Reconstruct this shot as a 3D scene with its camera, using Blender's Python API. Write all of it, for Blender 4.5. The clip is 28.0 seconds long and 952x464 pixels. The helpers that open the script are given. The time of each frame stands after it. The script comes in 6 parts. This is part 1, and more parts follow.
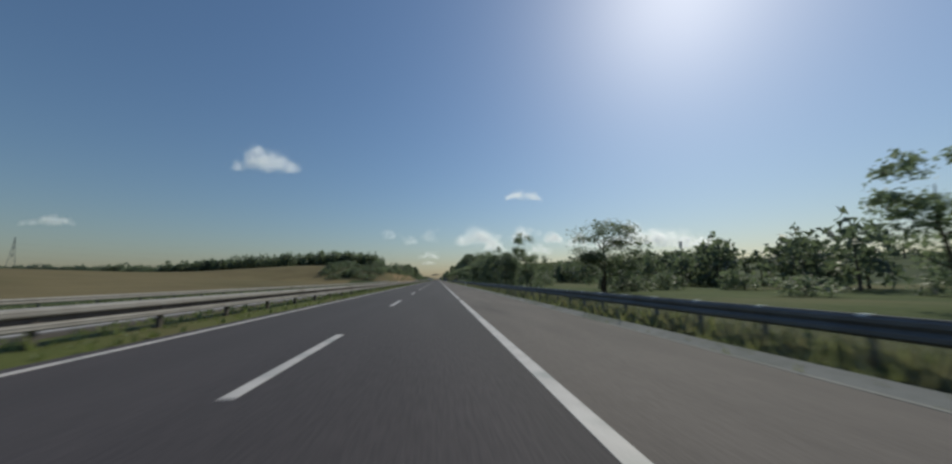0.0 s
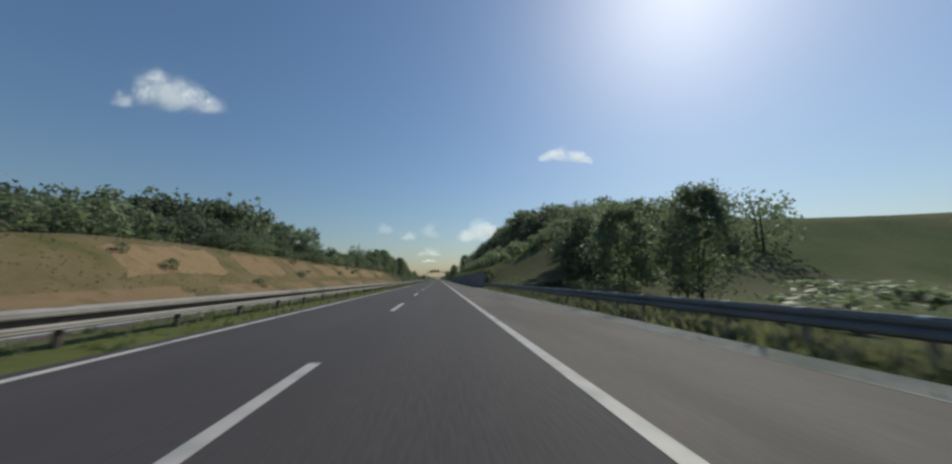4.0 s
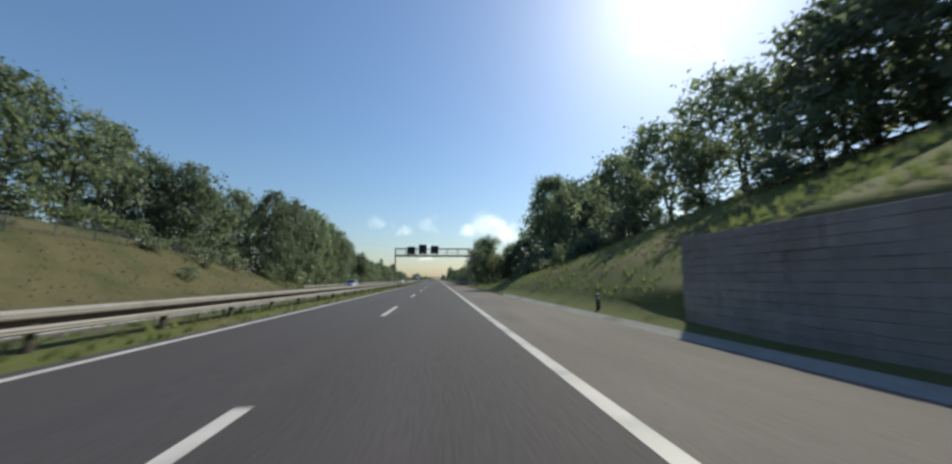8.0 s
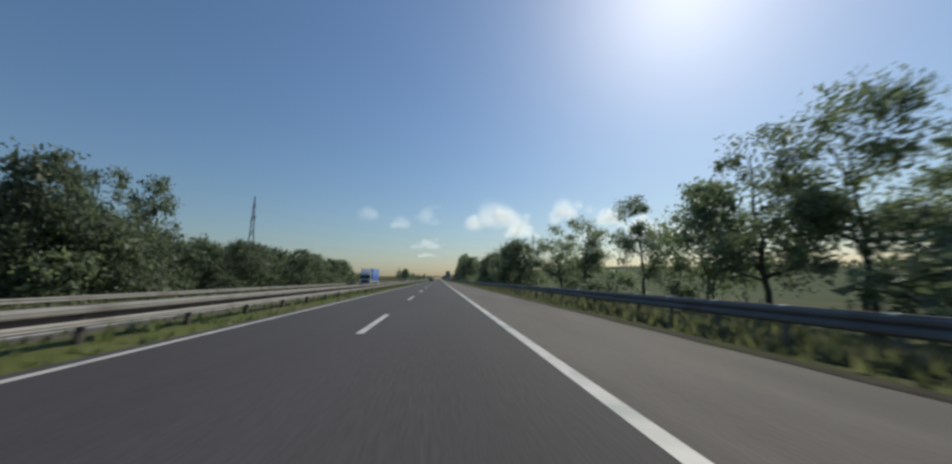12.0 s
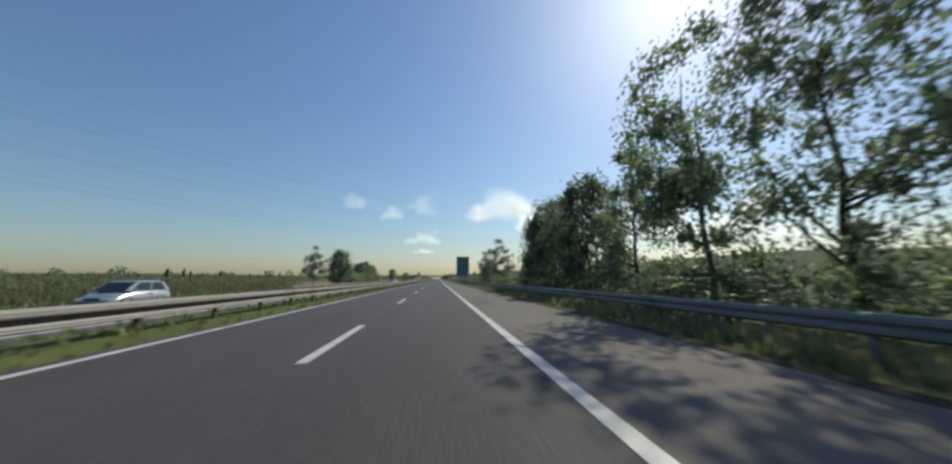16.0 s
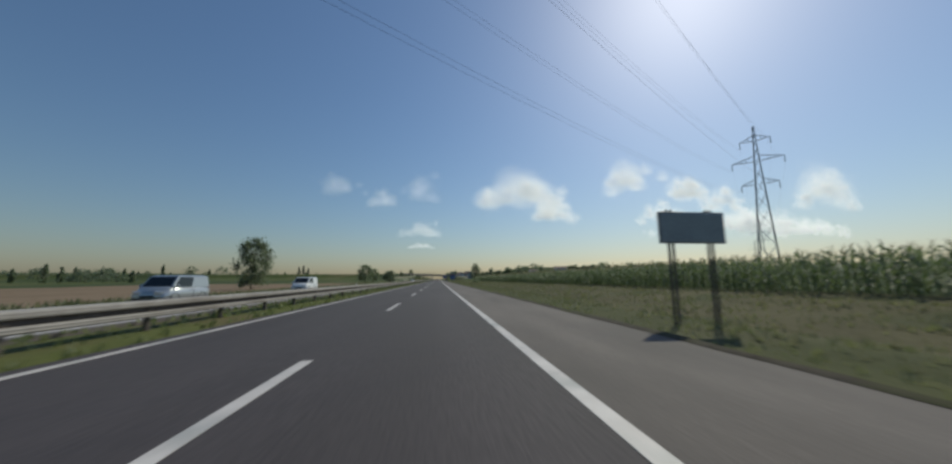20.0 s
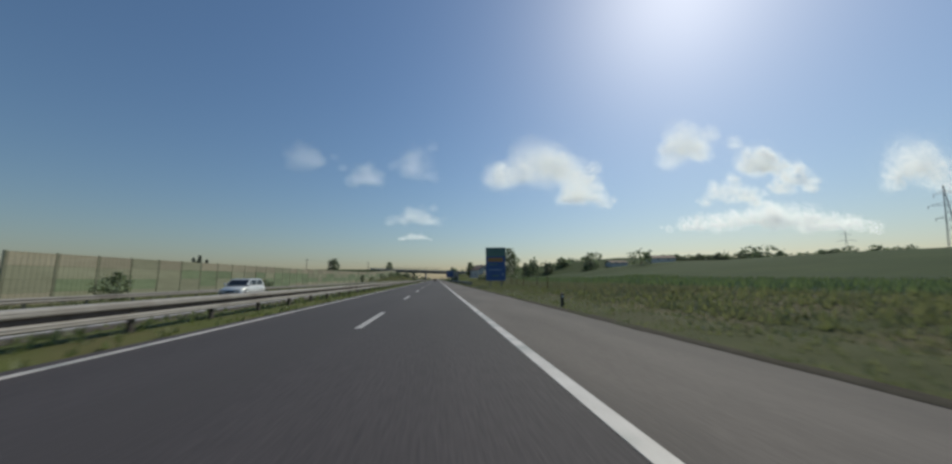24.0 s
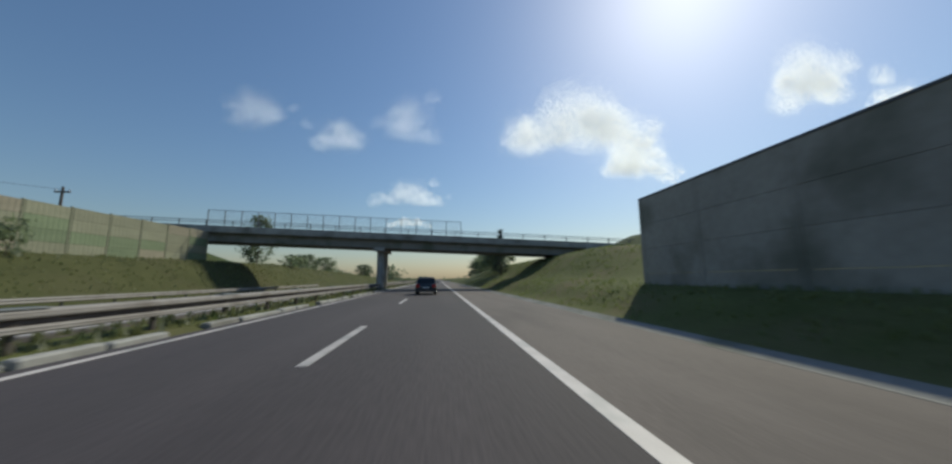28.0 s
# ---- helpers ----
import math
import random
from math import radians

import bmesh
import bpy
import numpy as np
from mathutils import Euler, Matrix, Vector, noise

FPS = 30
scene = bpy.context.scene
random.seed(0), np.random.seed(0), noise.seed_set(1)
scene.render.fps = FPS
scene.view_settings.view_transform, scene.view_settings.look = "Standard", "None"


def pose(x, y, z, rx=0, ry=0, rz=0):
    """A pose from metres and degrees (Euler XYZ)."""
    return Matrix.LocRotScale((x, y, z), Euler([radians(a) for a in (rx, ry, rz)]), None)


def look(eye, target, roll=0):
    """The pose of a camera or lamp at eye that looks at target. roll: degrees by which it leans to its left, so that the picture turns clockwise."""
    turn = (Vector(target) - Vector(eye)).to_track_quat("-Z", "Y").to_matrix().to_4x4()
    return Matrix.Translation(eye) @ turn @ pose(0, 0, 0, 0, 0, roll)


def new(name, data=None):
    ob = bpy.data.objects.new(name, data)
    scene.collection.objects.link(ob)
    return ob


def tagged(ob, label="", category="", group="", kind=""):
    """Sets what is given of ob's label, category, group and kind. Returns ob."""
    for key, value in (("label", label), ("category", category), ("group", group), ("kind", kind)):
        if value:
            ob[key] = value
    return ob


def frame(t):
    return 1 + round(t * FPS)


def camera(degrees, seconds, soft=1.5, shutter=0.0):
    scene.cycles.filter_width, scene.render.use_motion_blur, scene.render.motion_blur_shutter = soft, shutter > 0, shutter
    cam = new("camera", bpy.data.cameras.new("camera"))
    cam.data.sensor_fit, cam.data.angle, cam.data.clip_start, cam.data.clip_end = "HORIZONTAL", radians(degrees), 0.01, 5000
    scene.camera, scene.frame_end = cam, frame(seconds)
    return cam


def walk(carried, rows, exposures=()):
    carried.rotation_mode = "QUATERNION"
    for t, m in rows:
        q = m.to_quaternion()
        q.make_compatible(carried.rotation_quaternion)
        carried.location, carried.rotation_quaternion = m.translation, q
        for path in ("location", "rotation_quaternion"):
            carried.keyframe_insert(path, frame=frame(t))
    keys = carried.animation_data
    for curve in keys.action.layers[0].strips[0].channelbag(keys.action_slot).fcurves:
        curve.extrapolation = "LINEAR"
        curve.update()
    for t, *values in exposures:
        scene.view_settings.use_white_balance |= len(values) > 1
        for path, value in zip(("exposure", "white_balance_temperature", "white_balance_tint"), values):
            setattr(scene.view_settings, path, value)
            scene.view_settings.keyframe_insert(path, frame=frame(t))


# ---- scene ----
# ---- the drive: seconds, x, y along the road, heading, tilt, lean ----
EYE = 1.055
DRIVE = [
    (0.0, 1.87, 0.0, -6.46, 8.05, 0.3), (1.0, 1.77, 38.0, -6.4, 8.05, 0.3), (2.0, 1.53, 75.9, -6.35, 8.02, 0.3), (3.0, 1.43, 113.7, -6.3, 8.0, 0.3),
    (4.0, 1.56, 151.4, -6.3, 8.0, 0.3), (5.5, 1.62, 207.8, -6.35, 8.02, 0.3), (6.0, 1.58, 226.6, -6.35, 8.02, 0.3), (7.0, 1.6, 264.2, -6.4, 8.02, 0.3),
    (8.0, 1.6, 302.0, -6.45, 8.05, 0.3), (9.0, 1.71, 340.0, -6.4, 8.03, 0.3), (10.0, 1.83, 378.2, -6.3, 8.02, 0.3), (11.0, 1.69, 416.3, -6.25, 8.0, 0.3),
    (12.0, 1.54, 454.4, -6.25, 7.95, 0.3), (13.5, 1.7, 511.2, -6.35, 7.96, 0.3), (15.0, 1.77, 567.9, -6.4, 7.97, 0.3), (16.0, 1.72, 605.8, -6.45, 7.98, 0.3),
    (17.0, 1.8, 643.8, -6.5, 8.0, 0.3), (18.0, 1.94, 681.9, -6.5, 8.0, 0.3), (19.0, 1.91, 720.1, -6.45, 8.0, 0.3), (20.0, 1.7, 758.3, -6.4, 8.02, 0.3),
    (21.0, 1.55, 796.6, -6.45, 8.02, 0.3), (22.5, 1.63, 854.1, -6.55, 8.0, 0.3), (24.0, 1.69, 911.6, -6.65, 7.98, 0.3), (25.0, 1.82, 949.7, -6.75, 8.03, 0.3),
    (26.0, 1.89, 987.8, -6.7, 8.02, 0.3), (27.0, 1.77, 1025.9, -6.6, 8.0, 0.3), (28.0, 1.65, 1063.9, -6.45, 7.98, 0.3),
]
cam = camera(109.9, 28.0, soft=2.5, shutter=0.1)
walk(cam, [(t, pose(x, y, EYE, 90 + tilt, lean, head)) for t, x, y, head, tilt, lean in DRIVE], exposures=[(t, e + 0.04, 5650, 8) for t, e in ((0.0, -0.3), (3.5, -0.2), (6.5, 0.32), (9.0, 0.45), (10.2, 0.35), (11.0, 0.0), (12.0, -0.05), (15.0, 0.1), (16.0, 0.2), (17.0, -0.15), (19.0, -0.25), (21.0, -0.22), (25.0, -0.27), (26.0, -0.33), (27.0, -0.22), (28.0, 0.0))])

# ---- sky, sun ----
SUN_WAY = Vector((4.6, 5.1, 6.0)).normalized()
world = bpy.data.worlds.new("world")
scene.world = world
world.use_nodes = True
wn = world.node_tree.nodes
sky = wn.new("ShaderNodeTexSky")
sky.sky_type = "NISHITA"
sky.sun_disc = False
sky.sun_elevation = math.asin(SUN_WAY.z)
sky.sun_rotation = math.atan2(SUN_WAY.x, SUN_WAY.y)
sky.altitude = 150
sky.air_density = 1.5
sky.dust_density = 1.0
sky.ozone_density = 3.5
wn["Background"].inputs["Strength"].default_value = 0.073
world.node_tree.links.new(sky.outputs["Color"], wn["Background"].inputs["Color"])
sun = new("sun", bpy.data.lights.new("sun", "SUN"))
sun.data.energy = 3.1
sun.data.angle = radians(0.6)
sun.data.color = (1.0, 0.88, 0.6)
sun.matrix_world = look(SUN_WAY * 500, (0, 0, 0))


# ---- materials ----
def nodes_of(name):
    m = bpy.data.materials.new(name)
    m.use_nodes = True
    return m, m.node_tree.nodes, m.node_tree.links, m.node_tree.nodes["Principled BSDF"]


def surface(name, dark, light, scale=3.0, rough=0.8, bump=0.15, metal=0.0, vary=0.12, stretch=(1, 1, 1), fine=9.0, stain=None, stain_scale=0.25, shine=0.5):
    """Two scales of noise between two colours, a stain of its own shape, fine relief, and a little difference from piece to piece."""
    m, n, l, b = nodes_of(name)
    pos = n.new("ShaderNodeNewGeometry")
    mp = n.new("ShaderNodeMapping")
    mp.inputs["Scale"].default_value = stretch
    l.new(pos.outputs["Position"], mp.inputs["Vector"])
    big, small = n.new("ShaderNodeTexNoise"), n.new("ShaderNodeTexNoise")
    for node, s, d in ((big, scale, 5), (small, scale * fine, 3)):
        node.inputs["Scale"].default_value = s
        node.inputs["Detail"].default_value = d
        l.new(mp.outputs["Vector"], node.inputs["Vector"])
    add = n.new("ShaderNodeMath")
    add.operation = "MULTIPLY_ADD"
    add.inputs[1].default_value = 0.45
    l.new(small.outputs["Fac"], add.inputs[0])
    half = n.new("ShaderNodeMath")
    half.operation = "MULTIPLY"
    half.inputs[1].default_value = 0.55
    l.new(big.outputs["Fac"], half.inputs[0])
    l.new(half.outputs[0], add.inputs[2])
    ramp = n.new("ShaderNodeValToRGB")
    ramp.color_ramp.elements[0].position, ramp.color_ramp.elements[1].position = 0.33, 0.67
    ramp.color_ramp.elements[0].color, ramp.color_ramp.elements[1].color = (*dark, 1), (*light, 1)
    l.new(add.outputs[0], ramp.inputs["Fac"])
    colour = ramp.outputs["Color"]
    if stain:
        st = n.new("ShaderNodeTexNoise")
        st.inputs["Scale"].default_value, st.inputs["Detail"].default_value = stain_scale, 6
        l.new(mp.outputs["Vector"], st.inputs["Vector"])
        sr = n.new("ShaderNodeMapRange")
        sr.inputs["From Min"].default_value, sr.inputs["From Max"].default_value = 0.5, 0.68
        l.new(st.outputs["Fac"], sr.inputs["Value"])
        mix = n.new("ShaderNodeMix")
        mix.data_type = "RGBA"
        l.new(sr.outputs["Result"], mix.inputs["Factor"])
        l.new(colour, mix.inputs[6])
        mix.inputs[7].default_value = (*stain, 1)
        colour = mix.outputs[2]
    info = n.new("ShaderNodeObjectInfo")
    val = n.new("ShaderNodeMapRange")
    val.inputs["To Min"].default_value, val.inputs["To Max"].default_value = 1 - vary, 1 + vary
    l.new(info.outputs["Random"], val.inputs["Value"])
    hsv = n.new("ShaderNodeHueSaturation")
    l.new(val.outputs["Result"], hsv.inputs["Value"])
    l.new(colour, hsv.inputs["Color"])
    l.new(hsv.outputs["Color"], b.inputs["Base Color"])
    b.inputs["Roughness"].default_value, b.inputs["Metallic"].default_value = rough, metal
    b.inputs["Specular IOR Level"].default_value = shine
    if bump:
        bp = n.new("ShaderNodeBump")
        bp.inputs["Strength"].default_value, bp.inputs["Distance"].default_value = bump, 0.03
        l.new(add.outputs[0], bp.inputs["Height"])
        l.new(bp.outputs["Normal"], b.inputs["Normal"])
    return m


def leaf_material(name, dark, light, glow=1.2, vary=0.18):
    """Thin leaves: they reflect their colour and let glow times as much of the light through."""
    m, n, l, b = nodes_of(name)
    geo, info = n.new("ShaderNodeNewGeometry"), n.new("ShaderNodeObjectInfo")
    ramp = n.new("ShaderNodeValToRGB")
    ramp.color_ramp.elements[0].color, ramp.color_ramp.elements[1].color = (*dark, 1), (*light, 1)
    l.new(geo.outputs["Random Per Island"], ramp.inputs["Fac"])
    val, lit = n.new("ShaderNodeMapRange"), n.new("ShaderNodeMath")
    val.inputs["To Min"].default_value, val.inputs["To Max"].default_value = 1 - vary, 1 + vary
    l.new(info.outputs["Random"], val.inputs["Value"])
    lit.operation = "MULTIPLY"
    lit.inputs[1].default_value = glow
    l.new(val.outputs["Result"], lit.inputs[0])
    face, back = n.new("ShaderNodeHueSaturation"), n.new("ShaderNodeHueSaturation")
    for node, value in ((face, val.outputs["Result"]), (back, lit.outputs[0])):
        l.new(value, node.inputs["Value"])
        l.new(ramp.outputs["Color"], node.inputs["Color"])
    l.new(face.outputs["Color"], b.inputs["Base Color"])
    b.inputs["Roughness"].default_value = 0.6
    tr, add = n.new("ShaderNodeBsdfTranslucent"), n.new("ShaderNodeAddShader")
    l.new(back.outputs["Color"], tr.inputs["Color"])
    l.new(b.outputs["BSDF"], add.inputs[0])
    l.new(tr.outputs["BSDF"], add.inputs[1])
    l.new(add.outputs["Shader"], n["Material Output"].inputs["Surface"])
    return m


def glass_material(name, tint, rough=0.06, thin=0.5):
    """Dark car or window glass: a clear, tinted pane with a sharp mirror on it."""
    m, n, l, b = nodes_of(name)
    b.inputs["Base Color"].default_value = (*tint, 1)
    b.inputs["Roughness"].default_value = rough
    clear, mix = n.new("ShaderNodeBsdfTransparent"), n.new("ShaderNodeMixShader")
    mix.inputs["Fac"].default_value = thin
    l.new(b.outputs["BSDF"], mix.inputs[1])
    l.new(clear.outputs["BSDF"], mix.inputs[2])
    l.new(mix.outputs["Shader"], n["Material Output"].inputs["Surface"])
    return m


M = {
    "asphalt": surface("asphalt", (0.047, 0.039, 0.043), (0.083, 0.069, 0.074), 0.7, 0.85, 0.35, fine=40, stain=(0.06, 0.05, 0.053), stretch=(1, 0.12, 1), stain_scale=0.5),
    "shoulder_asphalt": surface("shoulder_asphalt", (0.108, 0.09, 0.081), (0.168, 0.142, 0.128), 0.9, 0.9, 0.35, fine=40, stain=(0.098, 0.083, 0.076), stretch=(1, 0.2, 1), stain_scale=0.6),
    "old_asphalt": surface("old_asphalt", (0.11, 0.096, 0.096), (0.17, 0.15, 0.147), 0.9, 0.9, 0.3, fine=40, stretch=(1, 0.15, 1)),
    "paint": surface("road_paint", (0.44, 0.4, 0.385), (0.61, 0.565, 0.545), 2.5, 0.6, 0.1, fine=20, stain=(0.34, 0.335, 0.325), stain_scale=1.5),
    "steel": surface("galvanised_steel", (0.13, 0.135, 0.14), (0.19, 0.195, 0.2), 1.2, 0.55, 0.05, metal=0.3, stain=(0.11, 0.105, 0.1), stain_scale=0.8),
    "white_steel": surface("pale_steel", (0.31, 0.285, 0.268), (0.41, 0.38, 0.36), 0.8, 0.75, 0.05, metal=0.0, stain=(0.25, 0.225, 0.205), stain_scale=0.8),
    "dark_steel": surface("dark_steel", (0.05, 0.055, 0.06), (0.1, 0.105, 0.11), 1.5, 0.5, 0.05, metal=0.3),
    "grey_steel": surface("grey_steel", (0.13, 0.14, 0.145), (0.21, 0.22, 0.225), 1.5, 0.5, 0.05, metal=0.3),
    "rust": surface("rusty_steel", (0.07, 0.058, 0.05), (0.13, 0.108, 0.095), 4, 0.8, 0.1),
    "concrete": surface("concrete", (0.27, 0.26, 0.24), (0.42, 0.41, 0.385), 0.9, 0.9, 0.25, stain=(0.2, 0.19, 0.17), stain_scale=0.5),
    "dark_concrete": surface("weathered_concrete", (0.2, 0.195, 0.18), (0.28, 0.275, 0.26), 0.8, 0.9, 0.3, stain=(0.14, 0.15, 0.12), stain_scale=0.5),
    "wall_concrete": surface("stained_wall_concrete", (0.27, 0.252, 0.215), (0.36, 0.338, 0.292), 0.7, 0.92, 0.3, stain=(0.15, 0.15, 0.115), stain_scale=0.45, vary=0.06),
    "stone": surface("dark_stone", (0.25, 0.232, 0.22), (0.35, 0.328, 0.31), 2.2, 0.95, 0.4, stain=(0.16, 0.16, 0.13), stain_scale=0.5, vary=0.12),
    "grass": surface("verge_grass", (0.058, 0.064, 0.026), (0.092, 0.095, 0.04), 0.6, 0.95, 0.6, fine=14, stain=(0.085, 0.082, 0.042), stain_scale=0.22),
    "earth": surface("crumbled_earth", (0.045, 0.038, 0.03), (0.09, 0.078, 0.06), 3.0, 0.95, 0.6, fine=8, stain=(0.06, 0.062, 0.03), stain_scale=0.6, shine=0.1),
    "lush": surface("median_turf", (0.075, 0.088, 0.028), (0.125, 0.135, 0.048), 0.7, 0.95, 0.6, fine=14, stain=(0.125, 0.11, 0.055), stain_scale=0.3),
    "meadow": surface("meadow", (0.048, 0.066, 0.018), (0.095, 0.115, 0.036), 0.16, 0.95, 0.6, fine=16, stain=(0.13, 0.12, 0.055), stain_scale=0.05),
    "dry_slope": surface("dry_grass_slope", (0.13, 0.1, 0.052), (0.2, 0.155, 0.082), 0.45, 0.95, 0.8, fine=12, stain=(0.11, 0.105, 0.04), stain_scale=0.3),
    "sand": surface("sandy_soil", (0.22, 0.15, 0.085), (0.32, 0.225, 0.13), 0.5, 0.95, 0.5, fine=14, stain=(0.18, 0.13, 0.07), stain_scale=0.5),
    "wheat": surface("ripe_wheat", (0.14, 0.112, 0.058), (0.205, 0.165, 0.085), 0.12, 0.95, 0.5, fine=24, stain=(0.115, 0.1, 0.048), stain_scale=0.03),
    "soil": surface("ploughed_soil", (0.16, 0.115, 0.075), (0.25, 0.185, 0.125), 0.3, 0.95, 0.8, fine=16, stretch=(1, 0.2, 1)),
    "crop": surface("green_crop", (0.04, 0.056, 0.02), (0.066, 0.085, 0.032), 0.1, 0.95, 0.6, fine=24, stain=(0.058, 0.07, 0.028), stain_scale=0.03),
    "far_crop": surface("dark_green_crop", (0.034, 0.052, 0.017), (0.06, 0.082, 0.028), 0.12, 0.95, 0.7, fine=20, stain=(0.046, 0.066, 0.024), stain_scale=0.05),
    "scrub": surface("scrubby_slope", (0.075, 0.068, 0.034), (0.125, 0.112, 0.058), 0.45, 0.95, 0.7, fine=12, stain=(0.06, 0.07, 0.028), stain_scale=0.3),
    "bark": surface("bark", (0.055, 0.043, 0.032), (0.14, 0.115, 0.09), 5, 0.95, 0.8, stretch=(1, 1, 0.25)),
    "pale_bark": surface("pale_bark", (0.17, 0.15, 0.125), (0.33, 0.3, 0.26), 5, 0.95, 0.6, stretch=(1, 1, 0.25)),
    "leaf": leaf_material("green_leaves", (0.036, 0.046, 0.024), (0.06, 0.073, 0.038), 2.7),
    "leaf_dark": leaf_material("dark_green_leaves", (0.027, 0.035, 0.02), (0.045, 0.055, 0.029), 2.7),
    "leaf_silver": leaf_material("silvery_leaves", (0.06, 0.069, 0.046), (0.1, 0.11, 0.078), 1.6),
    "needle": leaf_material("dark_needles", (0.02, 0.034, 0.02), (0.05, 0.066, 0.04), 0.4),
    "blade": leaf_material("grass_blades", (0.075, 0.086, 0.034), (0.12, 0.124, 0.054), 1.0),
    "corn": leaf_material("corn_leaves", (0.036, 0.053, 0.02), (0.075, 0.095, 0.038), 1.2),
    "corn_dry": leaf_material("ripening_corn_leaves", (0.06, 0.062, 0.028), (0.1, 0.095, 0.048), 1.0),
    "tassel": leaf_material("corn_tassels", (0.2, 0.16, 0.08), (0.3, 0.25, 0.14), 0.4),
    "cloud": leaf_material("cloud_mist", (0.04, 0.04, 0.04), (0.041, 0.041, 0.041), 24.0, 0.0),
    "blade_lush": leaf_material("lush_blades", (0.08, 0.1, 0.03), (0.125, 0.14, 0.05), 1.0),
    "blade_dry": leaf_material("dry_blades", (0.082, 0.083, 0.045), (0.125, 0.12, 0.066), 0.9),
    "tyre": surface("tyre_rubber", (0.015, 0.015, 0.016), (0.03, 0.03, 0.031), 6, 0.85, 0.2),
    "rim": surface("wheel_alloy", (0.35, 0.36, 0.37), (0.5, 0.51, 0.52), 4, 0.35, 0.0, metal=0.8),
    "glass": glass_material("car_glass", (0.015, 0.018, 0.02), 0.04, 0.12),
    "lamp_red": surface("red_lamp_glass", (0.3, 0.01, 0.01), (0.45, 0.02, 0.015), 8, 0.15, 0.0),
    "lamp_clear": surface("clear_lamp_glass", (0.6, 0.62, 0.64), (0.8, 0.82, 0.84), 8, 0.12, 0.0, metal=0.4),
    "black": surface("black_plastic", (0.015, 0.015, 0.016), (0.03, 0.03, 0.032), 5, 0.6, 0.05),
    "plate": surface("pale_plate", (0.6, 0.6, 0.6), (0.75, 0.75, 0.75), 6, 0.5, 0.0),
    "sign_green": surface("sign_green", (0.012, 0.12, 0.085), (0.02, 0.16, 0.115), 1.0, 0.5, 0.0),
    "sign_teal": surface("faded_sign_green", (0.09, 0.17, 0.145), (0.125, 0.215, 0.18), 1.0, 0.5, 0.0),
    "sign_blue": surface("sign_blue", (0.05, 0.1, 0.25), (0.068, 0.125, 0.3), 1.0, 0.5, 0.0),
    "sign_faded": surface("faded_lettering", (0.2, 0.27, 0.4), (0.26, 0.33, 0.46), 1.5, 0.5, 0.0),
    "sign_yellow": surface("sign_yellow", (0.38, 0.2, 0.06), (0.46, 0.25, 0.08), 1.5, 0.5, 0.0),
    "sign_white": surface("sign_white", (0.6, 0.62, 0.64), (0.72, 0.74, 0.75), 1.5, 0.5, 0.0),
    "sign_grey": surface("sign_grey", (0.26, 0.28, 0.29), (0.34, 0.36, 0.37), 1.5, 0.5, 0.02),
    "panel_green": surface("green_noise_panel", (0.165, 0.205, 0.115), (0.225, 0.27, 0.16), 0.7, 0.85, 0.3, stretch=(1, 1, 5)),
    "panel_pale": surface("pale_noise_panel", (0.25, 0.25, 0.17), (0.32, 0.315, 0.22), 0.7, 0.85, 0.3, stretch=(1, 1, 5)),
    "panel_sand": surface("sand_noise_panel", (0.285, 0.258, 0.185), (0.36, 0.322, 0.24), 0.7, 0.85, 0.3, stretch=(1, 1, 5)),
    "panel_clear": glass_material("milky_screen", (0.45, 0.52, 0.46), 0.4, 0.78),
    "plaster": surface("white_plaster", (0.6, 0.58, 0.54), (0.75, 0.73, 0.7), 0.8, 0.9, 0.1),
    "roof": surface("brown_roof_tiles", (0.13, 0.085, 0.07), (0.24, 0.17, 0.145), 2.5, 0.85, 0.5, stretch=(1, 1, 3)),
    "curtain": surface("blue_tarpaulin", (0.02, 0.08, 0.34), (0.03, 0.11, 0.42), 1.2, 0.45, 0.15),
    "yellow_post": surface("yellow_plastic", (0.55, 0.55, 0.05), (0.68, 0.66, 0.1), 4, 0.5, 0.0),
}


def car_paint(name, colour, metal=0.3):
    m = surface(name, tuple(c * 0.93 for c in colour), colour, 0.8, 0.28, 0.0, metal=metal, vary=0.03)
    m.node_tree.nodes["Principled BSDF"].inputs["Coat Weight"].default_value = 0.6
    return m


for k in ("grass", "lush", "white_steel", "meadow", "dry_slope", "scrub", "sand", "wheat", "soil", "crop", "far_crop", "stone", "bark", "pale_bark", "dark_concrete"):
    M[k].node_tree.nodes["Principled BSDF"].inputs["Specular IOR Level"].default_value = 0.12


